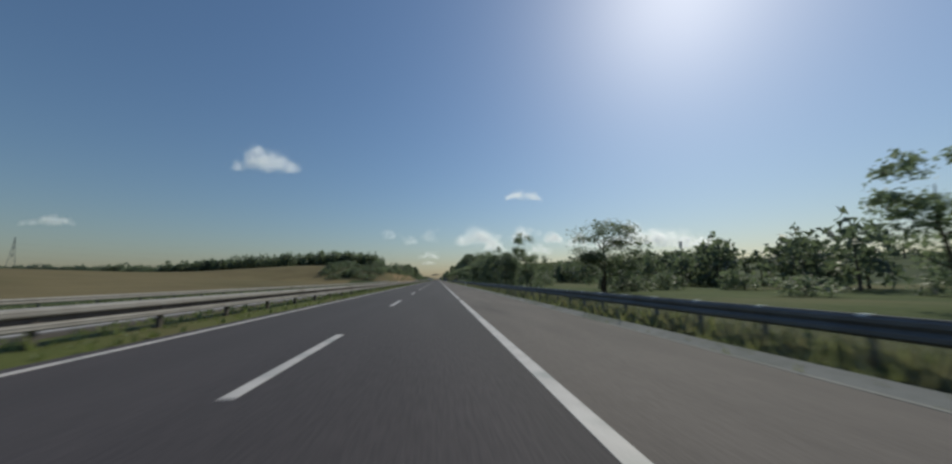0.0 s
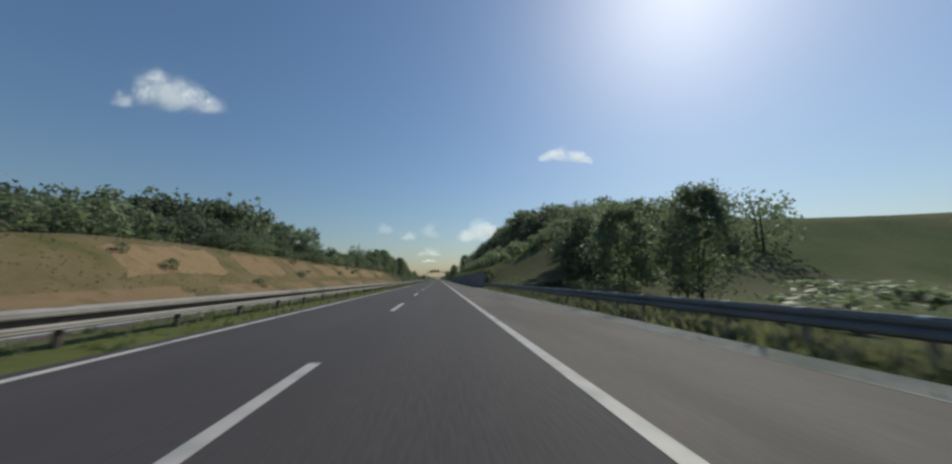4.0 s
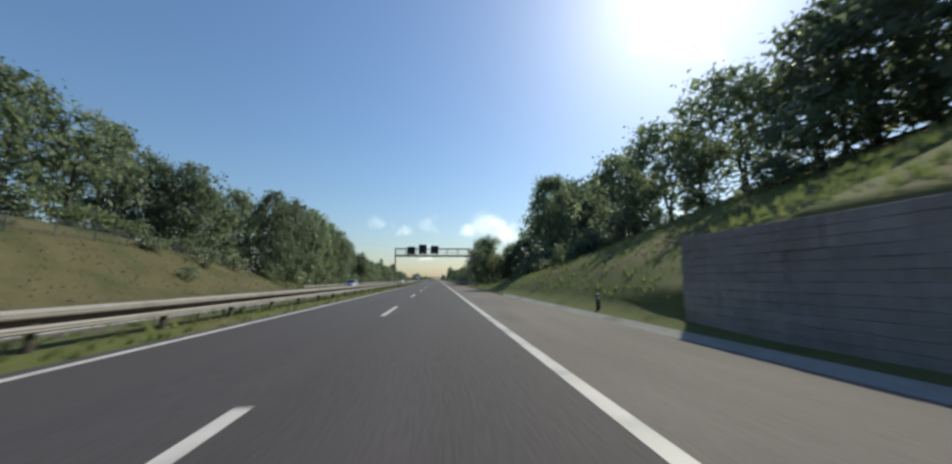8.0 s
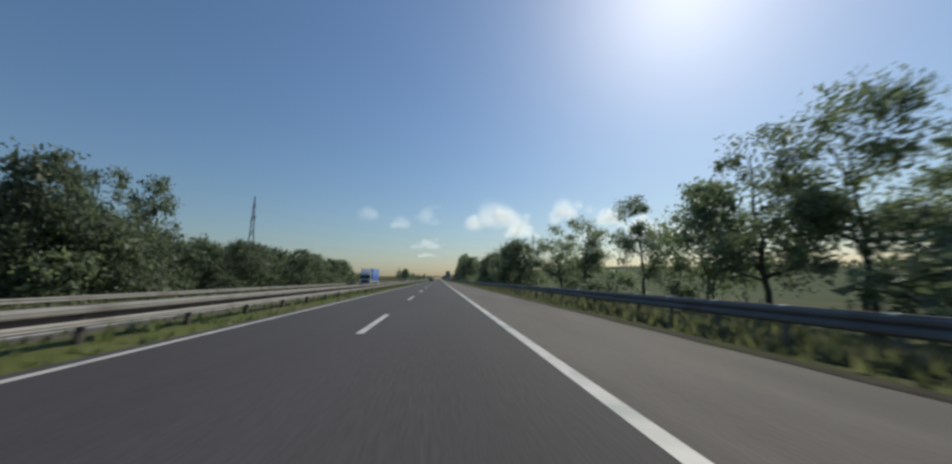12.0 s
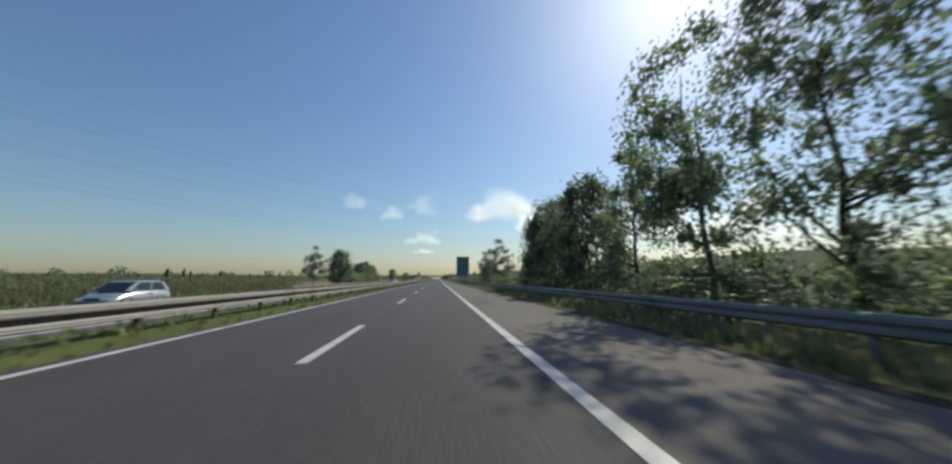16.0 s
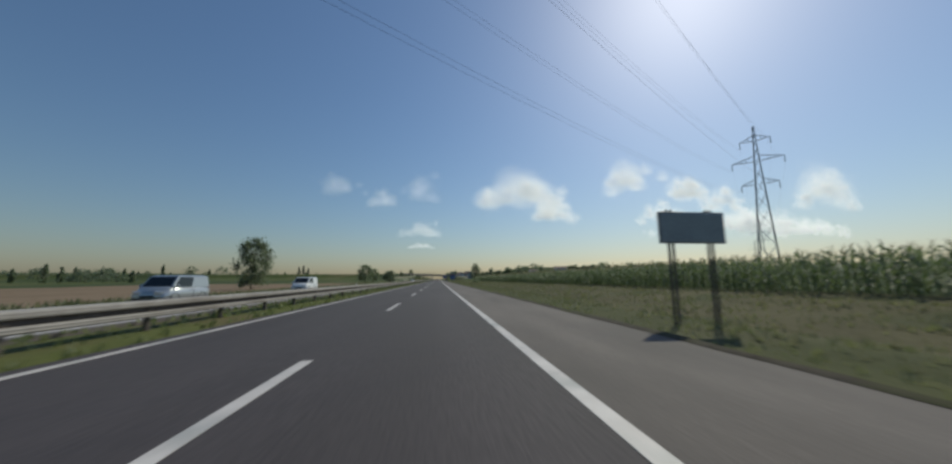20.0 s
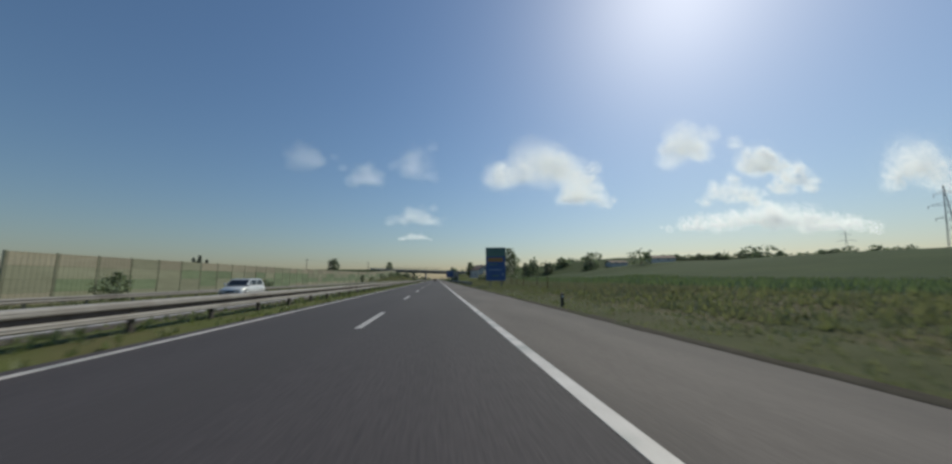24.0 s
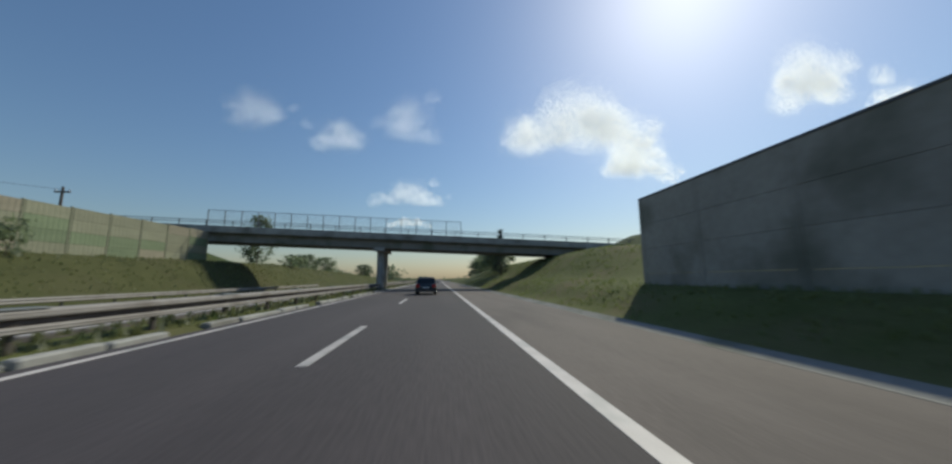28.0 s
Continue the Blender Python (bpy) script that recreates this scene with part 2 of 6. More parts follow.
# ---- building helpers ----
class Geo:
    """Collects the corners and faces of one mesh."""

    def __init__(self):
        self.v, self.f, self.mi = [], [], []

    def face(self, pts, mi=0):
        k = len(self.v)
        self.v += [tuple(p) for p in pts]
        self.f.append(tuple(range(k, k + len(pts))))
        self.mi.append(mi)

    def box(self, x0, x1, y0, y1, z0, z1, b=0.0):
        """A block; with b its upright and top edges are cut off by b."""
        if b <= 0:
            k = len(self.v)
            self.v += [(x, y, z) for z in (z0, z1) for y in (y0, y1) for x in (x0, x1)]
            for q in ((0, 2, 3, 1), (4, 5, 7, 6), (0, 1, 5, 4), (2, 6, 7, 3), (0, 4, 6, 2), (1, 3, 7, 5)):
                self.f.append(tuple(k + i for i in q))
                self.mi.append(0)
            return self
        rings = []
        for z, s in ((z0, 0), (z1 - b, 0), (z1, b)):
            rings.append([(x0 + b + s, y0 + s, z), (x1 - b - s, y0 + s, z), (x1 - s, y0 + b + s, z), (x1 - s, y1 - b - s, z),
                          (x1 - b - s, y1 - s, z), (x0 + b + s, y1 - s, z), (x0 + s, y1 - b - s, z), (x0 + s, y0 + b + s, z)])
        return self.loft(rings)

    def loft(self, rings, caps=True, closed=True):
        k, n = len(self.v), len(rings[0])
        for r in rings:
            self.v += [tuple(p) for p in r]
        for i in range(len(rings) - 1):
            for j in range(n if closed else n - 1):
                a, b = k + i * n + j, k + i * n + (j + 1) % n
                self.f.append((a, b, b + n, a + n))
                self.mi.append(0)
        if caps and closed:
            self.f += [tuple(range(k + n - 1, k - 1, -1)), tuple(range(k + (len(rings) - 1) * n, k + len(rings) * n))]
            self.mi += [0, 0]
        return self

    def tube(self, p, q, r, n=6, r2=None):
        p, q = Vector(p), Vector(q)
        d = (q - p).normalized()
        a = d.orthogonal().normalized()
        b = d.cross(a)
        ring = lambda c, s: [c + (a * math.cos(t * math.tau / n) + b * math.sin(t * math.tau / n)) * s for t in range(n)]
        return self.loft([ring(p, r), ring(q, r if r2 is None else r2)])

    def path(self, pts, rad, n=6):
        """One bent tube through all the points."""
        P = [Vector(p) for p in pts]
        a = (P[1] - P[0]).orthogonal()
        rings = []
        for i, p in enumerate(P):
            d = (P[min(i + 1, len(P) - 1)] - P[max(i - 1, 0)]).normalized()
            a = (a - d * a.dot(d)).normalized()
            b = d.cross(a)
            rings.append([p + (a * math.cos(t * math.tau / n) + b * math.sin(t * math.tau / n)) * rad[i] for t in range(n)])
        return self.loft(rings)

    def run(self, profile, ys, closed=True):
        """A cross-section of (x, z) carried along y."""
        return self.loft([[(x, y, z) for x, z in profile] for y in ys], caps=closed, closed=closed)

    def mesh(self, name, *mats, smooth=False):
        me = bpy.data.meshes.new(name)
        me.from_pydata(self.v, [], self.f)
        for m in mats:
            me.materials.append(m)
        if len(mats) > 1:
            me.polygons.foreach_set("material_index", self.mi)
        if smooth:
            me.polygons.foreach_set("use_smooth", [True] * len(me.polygons))
        return me


def part(name, geo, material, parent=None, label="", smooth=False):
    me = geo.mesh(name, M[material] if isinstance(material, str) else material, smooth=smooth) if isinstance(geo, Geo) else geo
    ob = new(name, me)
    if parent is not None:
        ob.parent = parent
    if label:
        ob["label"] = label
    return ob


def thing(name, label, category, group="", kind="", at=(0, 0, 0), turn=0.0):
    e = new(name)
    e.empty_display_size = 0.2
    e.matrix_basis = pose(*at, 0, 0, turn)
    return tagged(e, label, category, group, kind)


def lettering(text, size, material="sign_white"):
    """A mesh of a line of text in the built-in font, centred on its foot and facing +z."""
    curve = bpy.data.curves.new("lettering", "FONT")
    curve.body, curve.size, curve.align_x, curve.extrude = text, size, "CENTER", 0.004
    ob = bpy.data.objects.new("lettering", curve)
    scene.collection.objects.link(ob)
    me = bpy.data.meshes.new_from_object(ob.evaluated_get(bpy.context.evaluated_depsgraph_get()))
    bpy.data.objects.remove(ob)
    bpy.data.curves.remove(curve)
    me.materials.clear()
    me.materials.append(M[material])
    return me


def ease(a, b, v):
    t = np.clip((np.asarray(v, float) - a) / (b - a), 0, 1)
    return t * t * (3 - 2 * t)

# ---- the lie of the land: x across the road, y along it ----
MEDIAN_X, LEFT_EDGE, RIGHT_EDGE = -4.35, -14.3, 5.95
BANK_Y = [-100, 940, 966, 1004, 1023, 1043, 1080, 1110, 1150, 1250, 4000]
BANK_Z = [0.0, 0.0, 0.1, 0.35, 0.55, 1.2, 2.7, 3.3, 2.6, 0.6, 0.0]


def land(x, y):
    x, y = np.asarray(x, float), np.asarray(y, float)
    r, l = x - RIGHT_EDGE, LEFT_EDGE - x
    z = np.full(np.broadcast(x, y).shape, -0.1)
    z = np.where((x > -6.05) & (x < -3.38), 0.02, z)
    # right side
    cut = ease(172, 200, y) * (1 - ease(316, 366, y))
    wall = ease(190, 196, y) * (1 - ease(308.6, 310.4, y))
    ditch = -0.12 - 0.3 * ease(2.2, 4.5, r) * (1 - ease(6, 12, r)) * (1 - cut)
    first_hill = 8.6 * (1 - 0.3 * ease(70, 190, y)) * ease(22, 150, r) * (1 - ease(330, 420, y))
    mid_field = 5.5 * ease(40, 200, r) * ease(330, 420, y) * (1 - ease(610, 700, y))
    last_field = (0.55 * ease(1, 9, r) + 4.6 * ease(30, 110, r) * (1 + 0.5 * ease(850, 960, y))) * ease(640, 700, y)
    ridge = 4.6 * ease(22, 100, r) * ease(596, 680, y) * (1 - ease(735, 815, y))
    corn_bank = 0.55 * ease(2.5, 8.5, r) * ease(962, 984, y) * (1 - ease(1016, 1034, y))
    shelf = np.where(r > 1.75, wall * 2.0, 0.0)
    slope = cut * (0.42 * np.clip(r - 1.2, 0, 20.0)) + (1 - wall) * cut * 0.9 * ease(0.5, 4, r)
    wall_bank = 1.0 * ease(0.5, 3.6, r) * ease(1020, 1046, y) + 2.3 * ease(2.5, 9, r) * ease(1072, 1090, y) * (1 - ease(1130, 1200, y))
    zr = ditch + first_hill * (1 - 0.4 * cut) + mid_field + last_field * (1 - ease(1180, 1400, y) * 0.5) + shelf + slope + wall_bank + ridge + corn_bank
    zr = zr + 2.6 * ease(13, 20, r) * np.exp(-((y - 1101) / 9.0) ** 2)
    # left side
    lcut = ease(138, 186, y) * (1 - ease(325, 372, y))
    low = -0.25 - 0.3 * ease(1, 5, l) * (1 - ease(14, 30, l)) * (1 - ease(240, 300, y))
    wheat_hill = 5.5 * ease(18, 130, l) * (1 - ease(300, 420, y))
    lslope = lcut * (5.3 * ease(0.3, 10.5, l) + 3.5 * ease(10, 40, l)) * (1 - 0.75 * ease(38, 120, l))
    lbank = np.interp(y, BANK_Y, BANK_Z) * ease(0.4, 5.2, l)
    zl = low + wheat_hill * (1 - 0.5 * lcut) + lslope + lbank
    zl = zl + 3.6 * ease(8.5, 14, l) * np.exp(-((y - 1101) / 9.0) ** 2)
    z = np.where(r > 0, zr, z)
    z = np.where(l > 0, zl, z)
    # far hills close the horizon
    z = z + 34 * ease(260, 1900, np.abs(x)) * ease(-400, 500, y) + 14 * ease(1900, 3300, y) * ease(60, 500, np.abs(x))
    bumps = 0.05 * np.sin(x * 1.7 + y * 0.9) * np.sin(y * 0.57 - x * 0.4) + 0.3 * np.sin(x * 0.061 + 1.3) * np.sin(y * 0.043) * ease(12, 40, np.maximum(r, l))
    return z + np.where(np.maximum(r, l) > 0.6, bumps, 0)


def land_z(x, y):
    return float(land(np.array([x]), np.array([y]))[0])


def cloth_of(x, y):
    r, l = x - RIGHT_EDGE, LEFT_EDGE - x
    if l > 0:
        if 150 < y < 345 and l < 12.5:
            return 1 if y < 298 else 6
        if 150 <= y < 215 and 12.5 <= l < 34:
            return 6
        if y < 150 and 20 < l < 150 or 150 <= y < 215 and 26 < l < 130:
            return 2
        if 702 < y < 885 and 5 < l < 70:
            return 3
        if l > 9:
            return 5 if int((l + 40) // 90 + y // 170) % 3 else 4
        return 0
    if r > 9 and y < 170:
        return 5 if r < 45 else 4
    if r > 14 and 392 < y < 680:
        return 4
    if r > 12 and y >= 660:
        return 8
    if y > 690 and 3.2 < r <= 12 and y < 1015:
        return 6
    if -6.05 < x < -3.38 or 0 < r < 16 and (y > 1020 or 196 < y < 390):
        return 7
    return 5 if r > 30 else 0


xs = np.unique(np.concatenate([-np.geomspace(75, 3600, 22), np.arange(-75, -15, 2.5), np.arange(-26.3, -14.2, 1.0), [-14.3, -14.28, -6.1, -6.05, -5.2, -4.4, -3.8, -3.38, -3.34, 0, 3, 5.93, 5.95],
                              np.arange(6.6, 22, 0.8), [7.65, 7.72], np.arange(22, 75, 3.0), np.geomspace(75, 3600, 22)]))
ys = np.unique(np.concatenate([[-700, -350, -160, -90], np.arange(-50, 1230, 3.0), np.geomspace(1230, 4300, 26)]))
gx, gy = np.meshgrid(xs, ys)
gz = land(gx, gy)
nx, ny = len(xs), len(ys)
me = bpy.data.meshes.new("ground")
ii, jj = np.meshgrid(np.arange(nx - 1), np.arange(ny - 1))
a = (jj * nx + ii).ravel()
me.from_pydata(np.stack([gx, gy, gz], -1).reshape(-1, 3).tolist(), [], np.stack([a, a + 1, a + nx + 1, a + nx], -1).tolist())
for k in ("grass", "dry_slope", "wheat", "soil", "crop", "meadow", "scrub", "lush", "far_crop"):
    me.materials.append(M[k])
cx, cy = (xs[:-1] + xs[1:]) / 2, (ys[:-1] + ys[1:]) / 2
me.polygons.foreach_set("material_index", [cloth_of(x, y) for y in cy for x in cx])
me.polygons.foreach_set("use_smooth", [True] * len(me.polygons))
tagged(new("ground", me), "rolling land with verge grass, wheat, soil and green fields", "ground", kind="structure")

# ---- carriageways ----
FAR = list(np.concatenate([np.arange(-60, 1260, 20.0), np.geomspace(1260, 3600, 14)]))
road = part("road", Geo().run([(-3.36, -0.3), (-3.36, 0.0), (3.02, 0.0), (3.02, -0.3)], FAR), "asphalt")
tagged(road, "dark asphalt motorway carriageway with two lanes", "road", kind="structure")
tagged(part("shoulder", Geo().run([(3.02, -0.3), (3.02, 0.0), (RIGHT_EDGE, -0.03), (RIGHT_EDGE, -0.3)], FAR), "shoulder_asphalt"), "paler worn asphalt hard shoulder of the motorway", "road shoulder", kind="structure")
opposite = part("opposite_road", Geo().run([(-6.1, -0.3), (-6.1, 0.0), (-12.6, -0.14), (-12.6, -0.4)], FAR), "old_asphalt")
tagged(opposite, "grey asphalt carriageway for the oncoming traffic", "road", kind="structure")
tagged(part("opposite_shoulder", Geo().run([(-12.6, -0.4), (-12.6, -0.14), (LEFT_EDGE, -0.18), (LEFT_EDGE, -0.45)], FAR), "shoulder_asphalt"), "hard shoulder of the oncoming carriageway", "road shoulder", kind="structure")


def stripe(x0, x1, y0, y1, z=0.005):
    n = max(1, int((y1 - y0) / 40))
    yy = [y0 + (y1 - y0) * i / n for i in range(n + 1)]
    return Geo().run([(x0, z - 0.012), (x0, z), (x1, z), (x1, z - 0.012)], yy)


part("edge_line", stripe(-3.106, -2.97, -60, 1250), "paint", road, "white edge line beside the median")
for y0, y1 in ((-60, 17.3), (18.2, 387.6), (388.6, 899.6), (900.7, 1250)):
    part("edge_line", stripe(2.93, 3.106, y0, y1), "paint", road, "broad white line before the hard shoulder")
part("edge_line", stripe(-6.55, -6.4, -60, 1250, -0.002), "paint", opposite)
part("edge_line", stripe(-12.5, -12.32, -60, 1250, -0.13), "paint", opposite)
dash = stripe(-0.075, 0.075, -3.55, 0.0).mesh("lane_dash", M["paint"])
PERIOD = 10.65
for k in range(-4, 112):
    d = part("lane_dash", dash, "", road)
    d.location = (0, 6.95 + k * PERIOD, 0)
dash = stripe(-0.075, 0.075, -3.55, 0.0).mesh("lane_dash", M["paint"])
for k in range(-3, 112):
    d = part("lane_dash", dash, "", opposite)
    d.location = (-9.45, 2.0 + k * PERIOD, -0.066)

# paved gutter beside the hard shoulder
for y0, y1 in ((-50, 101.0), (117.5, 326), (1030, 1230)):
    g = part("gutter", Geo().run([(5.95, -0.2), (5.95, -0.025), (6.15, -0.06), (6.42, 0.02), (6.42, -0.2)], list(np.linspace(y0, y1, max(2, int((y1 - y0) / 4))))), "dark_concrete")
    tagged(g, "dark concrete gutter along the hard shoulder", "gutter", kind="structure")

# bare earth between the hard shoulder and the verge
for y0, y1 in ((326, 700), (700, 1030)):
    er = np.random.RandomState(int(y0))
    yy = np.arange(y0, y1, 0.7)
    inner, outer = 5.93 - 0.07 * er.uniform(0, 1, len(yy)) ** 2, 6.16 + 0.22 * er.uniform(0, 1, len(yy)) + 0.1 * np.sin(yy * 0.37)
    g = Geo().loft([[(a, y, -0.024), ((a + b) / 2, y, 0.014), (b, y, -0.1)] for a, b, y in zip(inner, outer, yy)], closed=False)
    tagged(part("earth_edge", g, "earth", smooth=True), "dark crumbled earth along the edge of the hard shoulder", "earth", kind="structure")

# kerb stones along the median, before the overpass and on the bridge
kerb_stone = Geo().box(-3.72, -3.5, 0, 1.15, -0.1, 0.09, 0.025).mesh("kerb_stone", M["concrete"])
for y0, y1 in ((99.5, 118.5), (1022, 1170)):
    k = thing("kerb", "pale concrete kerb stones along the median", "kerb", kind="structure")
    for i in range(int((y1 - y0) / 1.2)):
        if (i * 7919) % 11 in (3, 8) and y0 > 1000:
            continue
        s = part("kerb_stone", kerb_stone, "", k)
        s.matrix_basis = pose(0.02 * math.sin(i * 2.1), y0 + i * 1.2, -0.015 * (i % 3), 0, 0, 0.6 * math.sin(i * 1.7))

# ---- guardrails ----
def beam_profile(x, z, side, tall=1.0):
    """A W-shaped rail 0.23 high, or tall times that, whose waves face side (+1: towards +x)."""
    w = [(0.0, 0.0), (0.055, 0.035), (0.055, 0.075), (0.012, 0.115), (0.055, 0.155), (0.055, 0.195), (0.0, 0.23)]
    out = [(x + side * a, z + b * tall) for a, b in w]
    return out + [(px - side * 0.012, pz) for px, pz in reversed(out)]


def guardrail(x, y0, y1, beams, spacing, paint, side, label, posts="dark_steel", ground=0.0, tall=1.0, caps=False):
    g = thing("guardrail", label, "guardrail", "guardrails along the motorway", at=(x, y0, ground))
    length = y1 - y0
    steps = [length * i / max(1, round(length / 12)) for i in range(max(1, round(length / 12)) + 1)]
    for bx, bz, bs in beams:
        part("beam", Geo().run(beam_profile(bx, bz, bs, tall), steps), paint, g)
        if caps:
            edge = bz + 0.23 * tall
            # a paler strip on top gives the beam its sky sheen by colour
            part("upper_edge", Geo().box(bx - 0.022, bx + 0.012, 0, length, edge - 0.012, edge + 0.006, 0.004), "white_steel", g, "pale upper edge standing in for the sheen of the sky")
    top = max(b[1] for b in beams) + 0.2 * tall
    cap = Geo().box(-0.1, 0.05, -0.045, 0.045, top + 0.01, top + 0.045, 0.008).mesh("reflector", M["sign_white"])
    post = Geo().box(-0.035, 0.045, -0.03, 0.03, -0.5, top - 0.03, 0.008).mesh("post", M[posts])
    for i in range(int(length / spacing)):
        p = part("post", post, "", g)
        p.location = (0, 0.4 + i * spacing, 0)
        if caps:
            part("reflector", cap, "", p, "small pale reflector")
    return g


def median_rail(y0, y1, bars):
    """A broad box beam on top, a dark gap, and a round lower beam before the posts."""
    g = thing("guardrail", "pale double-beam steel guardrail on the grassy median", "guardrail", "guardrails along the motorway", at=(MEDIAN_X, y0, 0))
    length = y1 - y0
    steps = [length * i / 10 for i in range(11)]
    part("top_beam", Geo().run([(-0.12, 0.515), (0.08, 0.51), (0.115, 0.535), (0.12, 0.57), (0.108, 0.58), (0.118, 0.596), (0.105, 0.632), (0.04, 0.648), (-0.08, 0.648), (-0.12, 0.62)], steps), "white_steel", g)
    part("lower_beam", Geo().run([(0.05, 0.3), (0.1, 0.303), (0.135, 0.325), (0.126, 0.35), (0.135, 0.378), (0.1, 0.407), (0.05, 0.41)], steps), "white_steel", g)
    part("web", Geo().run([(-0.02, 0.34), (0.02, 0.34), (0.02, 0.52), (-0.02, 0.52)], steps), "rust", g)
    part("back_beam", Geo().run([(-0.06, 0.285), (-0.15, 0.31), (-0.15, 0.38), (-0.06, 0.405)], steps), "white_steel", g)
    post = Geo().box(-0.045, 0.045, -0.05, 0.05, -0.4, 0.5, 0.01).mesh("post", M["rust"])
    block = Geo().box(-0.06, 0.09, -0.06, 0.06, 0.3, 0.4, 0.01).mesh("spacer", M["rust"])
    slot = Geo().box(-0.07, 0.05, -0.14, 0.14, 0.641, 0.65, 0.004).mesh("slot_plate", M["dark_steel"])
    bar = Geo().box(-0.12, 0.12, -0.35, 0.35, 0.646, 0.675, 0.01).mesh("cap", M["grey_steel"])
    for i in range(int(length / 2.42)):
        y = 0.4 + i * 2.42
        for me, k in ((post, 1), (block, 1), (bar if bars else slot, 2)):
            if i % k == 0:
                part(me.name.split(".")[0], me, "", g).location = (0, y, 0)
    return g


CUTS = [-50, 99, 213, 327, 441, 555, 669, 783, 897, 1011, 1125, 1240]
for a, b in zip(CUTS, CUTS[1:]):
    median_rail(a, b, a > 1000)
for a, b in ((-40, 98), (98, 198), (352, 470), (470, 592), (592, 713), (967, 1062)):
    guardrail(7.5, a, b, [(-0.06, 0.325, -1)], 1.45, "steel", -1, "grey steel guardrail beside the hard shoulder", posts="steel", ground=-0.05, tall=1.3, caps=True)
for a, b in ((-40, 60), (60, 152), (345, 470), (470, 592), (646, 709), (917, 1010), (1010, 1112)):
    guardrail(-14.55, a, b, [(0.06, 0.36, 1)], 2.42, "white_steel", 1, "pale steel guardrail beside the oncoming carriageway", ground=-0.2)

# ---- bridge over the lane: screen panels, handrails ----
screen = thing("screen_wall", "low wall of milky panels on a bridge edge", "noise screen", at=(7.74, 102.64, 0))
pane = Geo().box(-0.015, 0.015, 0.06, 1.32, 0.5, 1.35).mesh("panel", M["panel_clear"])
upright = Geo().box(-0.05, 0.05, -0.085, 0.085, -0.1, 1.36, 0.01).mesh("post", M["dark_steel"])
for i in range(12):
    p = part("post", upright, "", screen)
    p.location = (0, i * 1.38, 0)
    if i < 11:
        p = part("panel", pane, "", screen)
        p.location = (0, i * 1.38, 0)
part("top_rail", Geo().box(-0.035, 0.035, -0.04, 15.24, 1.36, 1.4), "grey_steel", screen)
part("plinth", Geo().box(-0.08, 0.12, -0.3, 15.5, -0.1, 0.44, 0.03), "dark_concrete", screen)


def handrail(x, y0, y1, z, label):
    h = thing("handrail", label, "handrail", "bridge handrails", at=(x, y0, z))
    n = int((y1 - y0) / 1.6)
    for i in range(n + 1):
        part("post", Geo().box(-0.03, 0.03, -0.03 + i * 1.6, 0.03 + i * 1.6, 0, 0.98, 0.008), "white_steel", h)
    for k in (0.45, 0.72, 0.99):
        part("rail", Geo().tube((0, -0.1, k), (0, n * 1.6 + 0.1, k), 0.03, 8), "white_steel", h)
    return h


handrail(-4.95, 101.8, 118.5, 0.0, "white tubular handrail on the median of the bridge")
handrail(-14.85, 99.0, 121, -0.25, "white tubular handrail on the far bridge edge")

# ---- sign gantry ----
gan = thing("sign_gantry", "grey steel gantry with three dark display boards over the lanes", "sign gantry", at=(0, 359, 0))
for x in (-5.5,):
    part("post", Geo().box(x - 0.1, x + 0.1, -0.16, 0.16, -0.2, 6.3, 0.02), "grey_steel", gan)
    part("base_plate", Geo().box(x - 0.3, x + 0.3, -0.3, 0.3, -0.2, 0.12, 0.03), "concrete", gan)
for y in (-0.15, 0.75):
    part("top_chord", Geo().box(-5.37, 7.27, y - 0.07, y + 0.07, 6.14, 6.28, 0.015), "grey_steel", gan)
    part("bottom_chord", Geo().box(-5.37, 7.27, y - 0.07, y + 0.07, 5.0, 5.15, 0.015), "grey_steel", gan)
for i in range(7):
    part("upright", Geo().box(-3.9 + i * 1.75, -3.78 + i * 1.75, -0.2, -0.08, 5.15, 6.14), "grey_steel", gan)
for i in range(10):
    part("railing_post", Geo().tube((-4.9 + i * 1.28, -0.34, 5.1), (-4.9 + i * 1.28, -0.34, 5.78), 0.018), "grey_steel", gan)
for z in (5.34, 5.56, 5.78):
    part("railing", Geo().tube((-5.2, -0.34, z), (7.9, -0.34, z), 0.016), "grey_steel", gan)
part("walkway", Geo().box(-5.3, 7.9, -0.4, 0.0, 4.86, 4.93), "dark_steel", gan)
for i in range(9):
    part("bracket", Geo().box(-4.7 + i * 1.35, -4.58 + i * 1.35, -0.42, 0.0, 4.76, 4.86), "dark_steel", gan)
for x0, x1, z0, z1 in ((-3.5, -2.26, 5.22, 6.48), (-1.6, -0.33, 5.3, 6.85), (0.36, 1.63, 5.37, 6.66)):
    board = part("display_board", Geo().box(x0, x1, -0.72, -0.42, z0, z1, 0.02), "black", gan, "black unlit display board")
    part("board_frame", Geo().box(x0 - 0.03, x1 + 0.03, -0.42, -0.36, z0 - 0.03, z1 + 0.03), "grey_steel", board)
figures = lettering("19.6°C", 0.21)
notice = part("notice", figures, "", gan, "short white line of lit figures")
notice.matrix_basis = pose(-0.97, -0.735, 5.36, 90)
for a, b in (((7.9, -0.34, 5.0), (7.9, 0.5, 5.78)), ((7.9, -0.34, 5.78), (7.9, 0.5, 5.0))):
    part("brace", Geo().tube(a, b, 0.016), "grey_steel", gan)


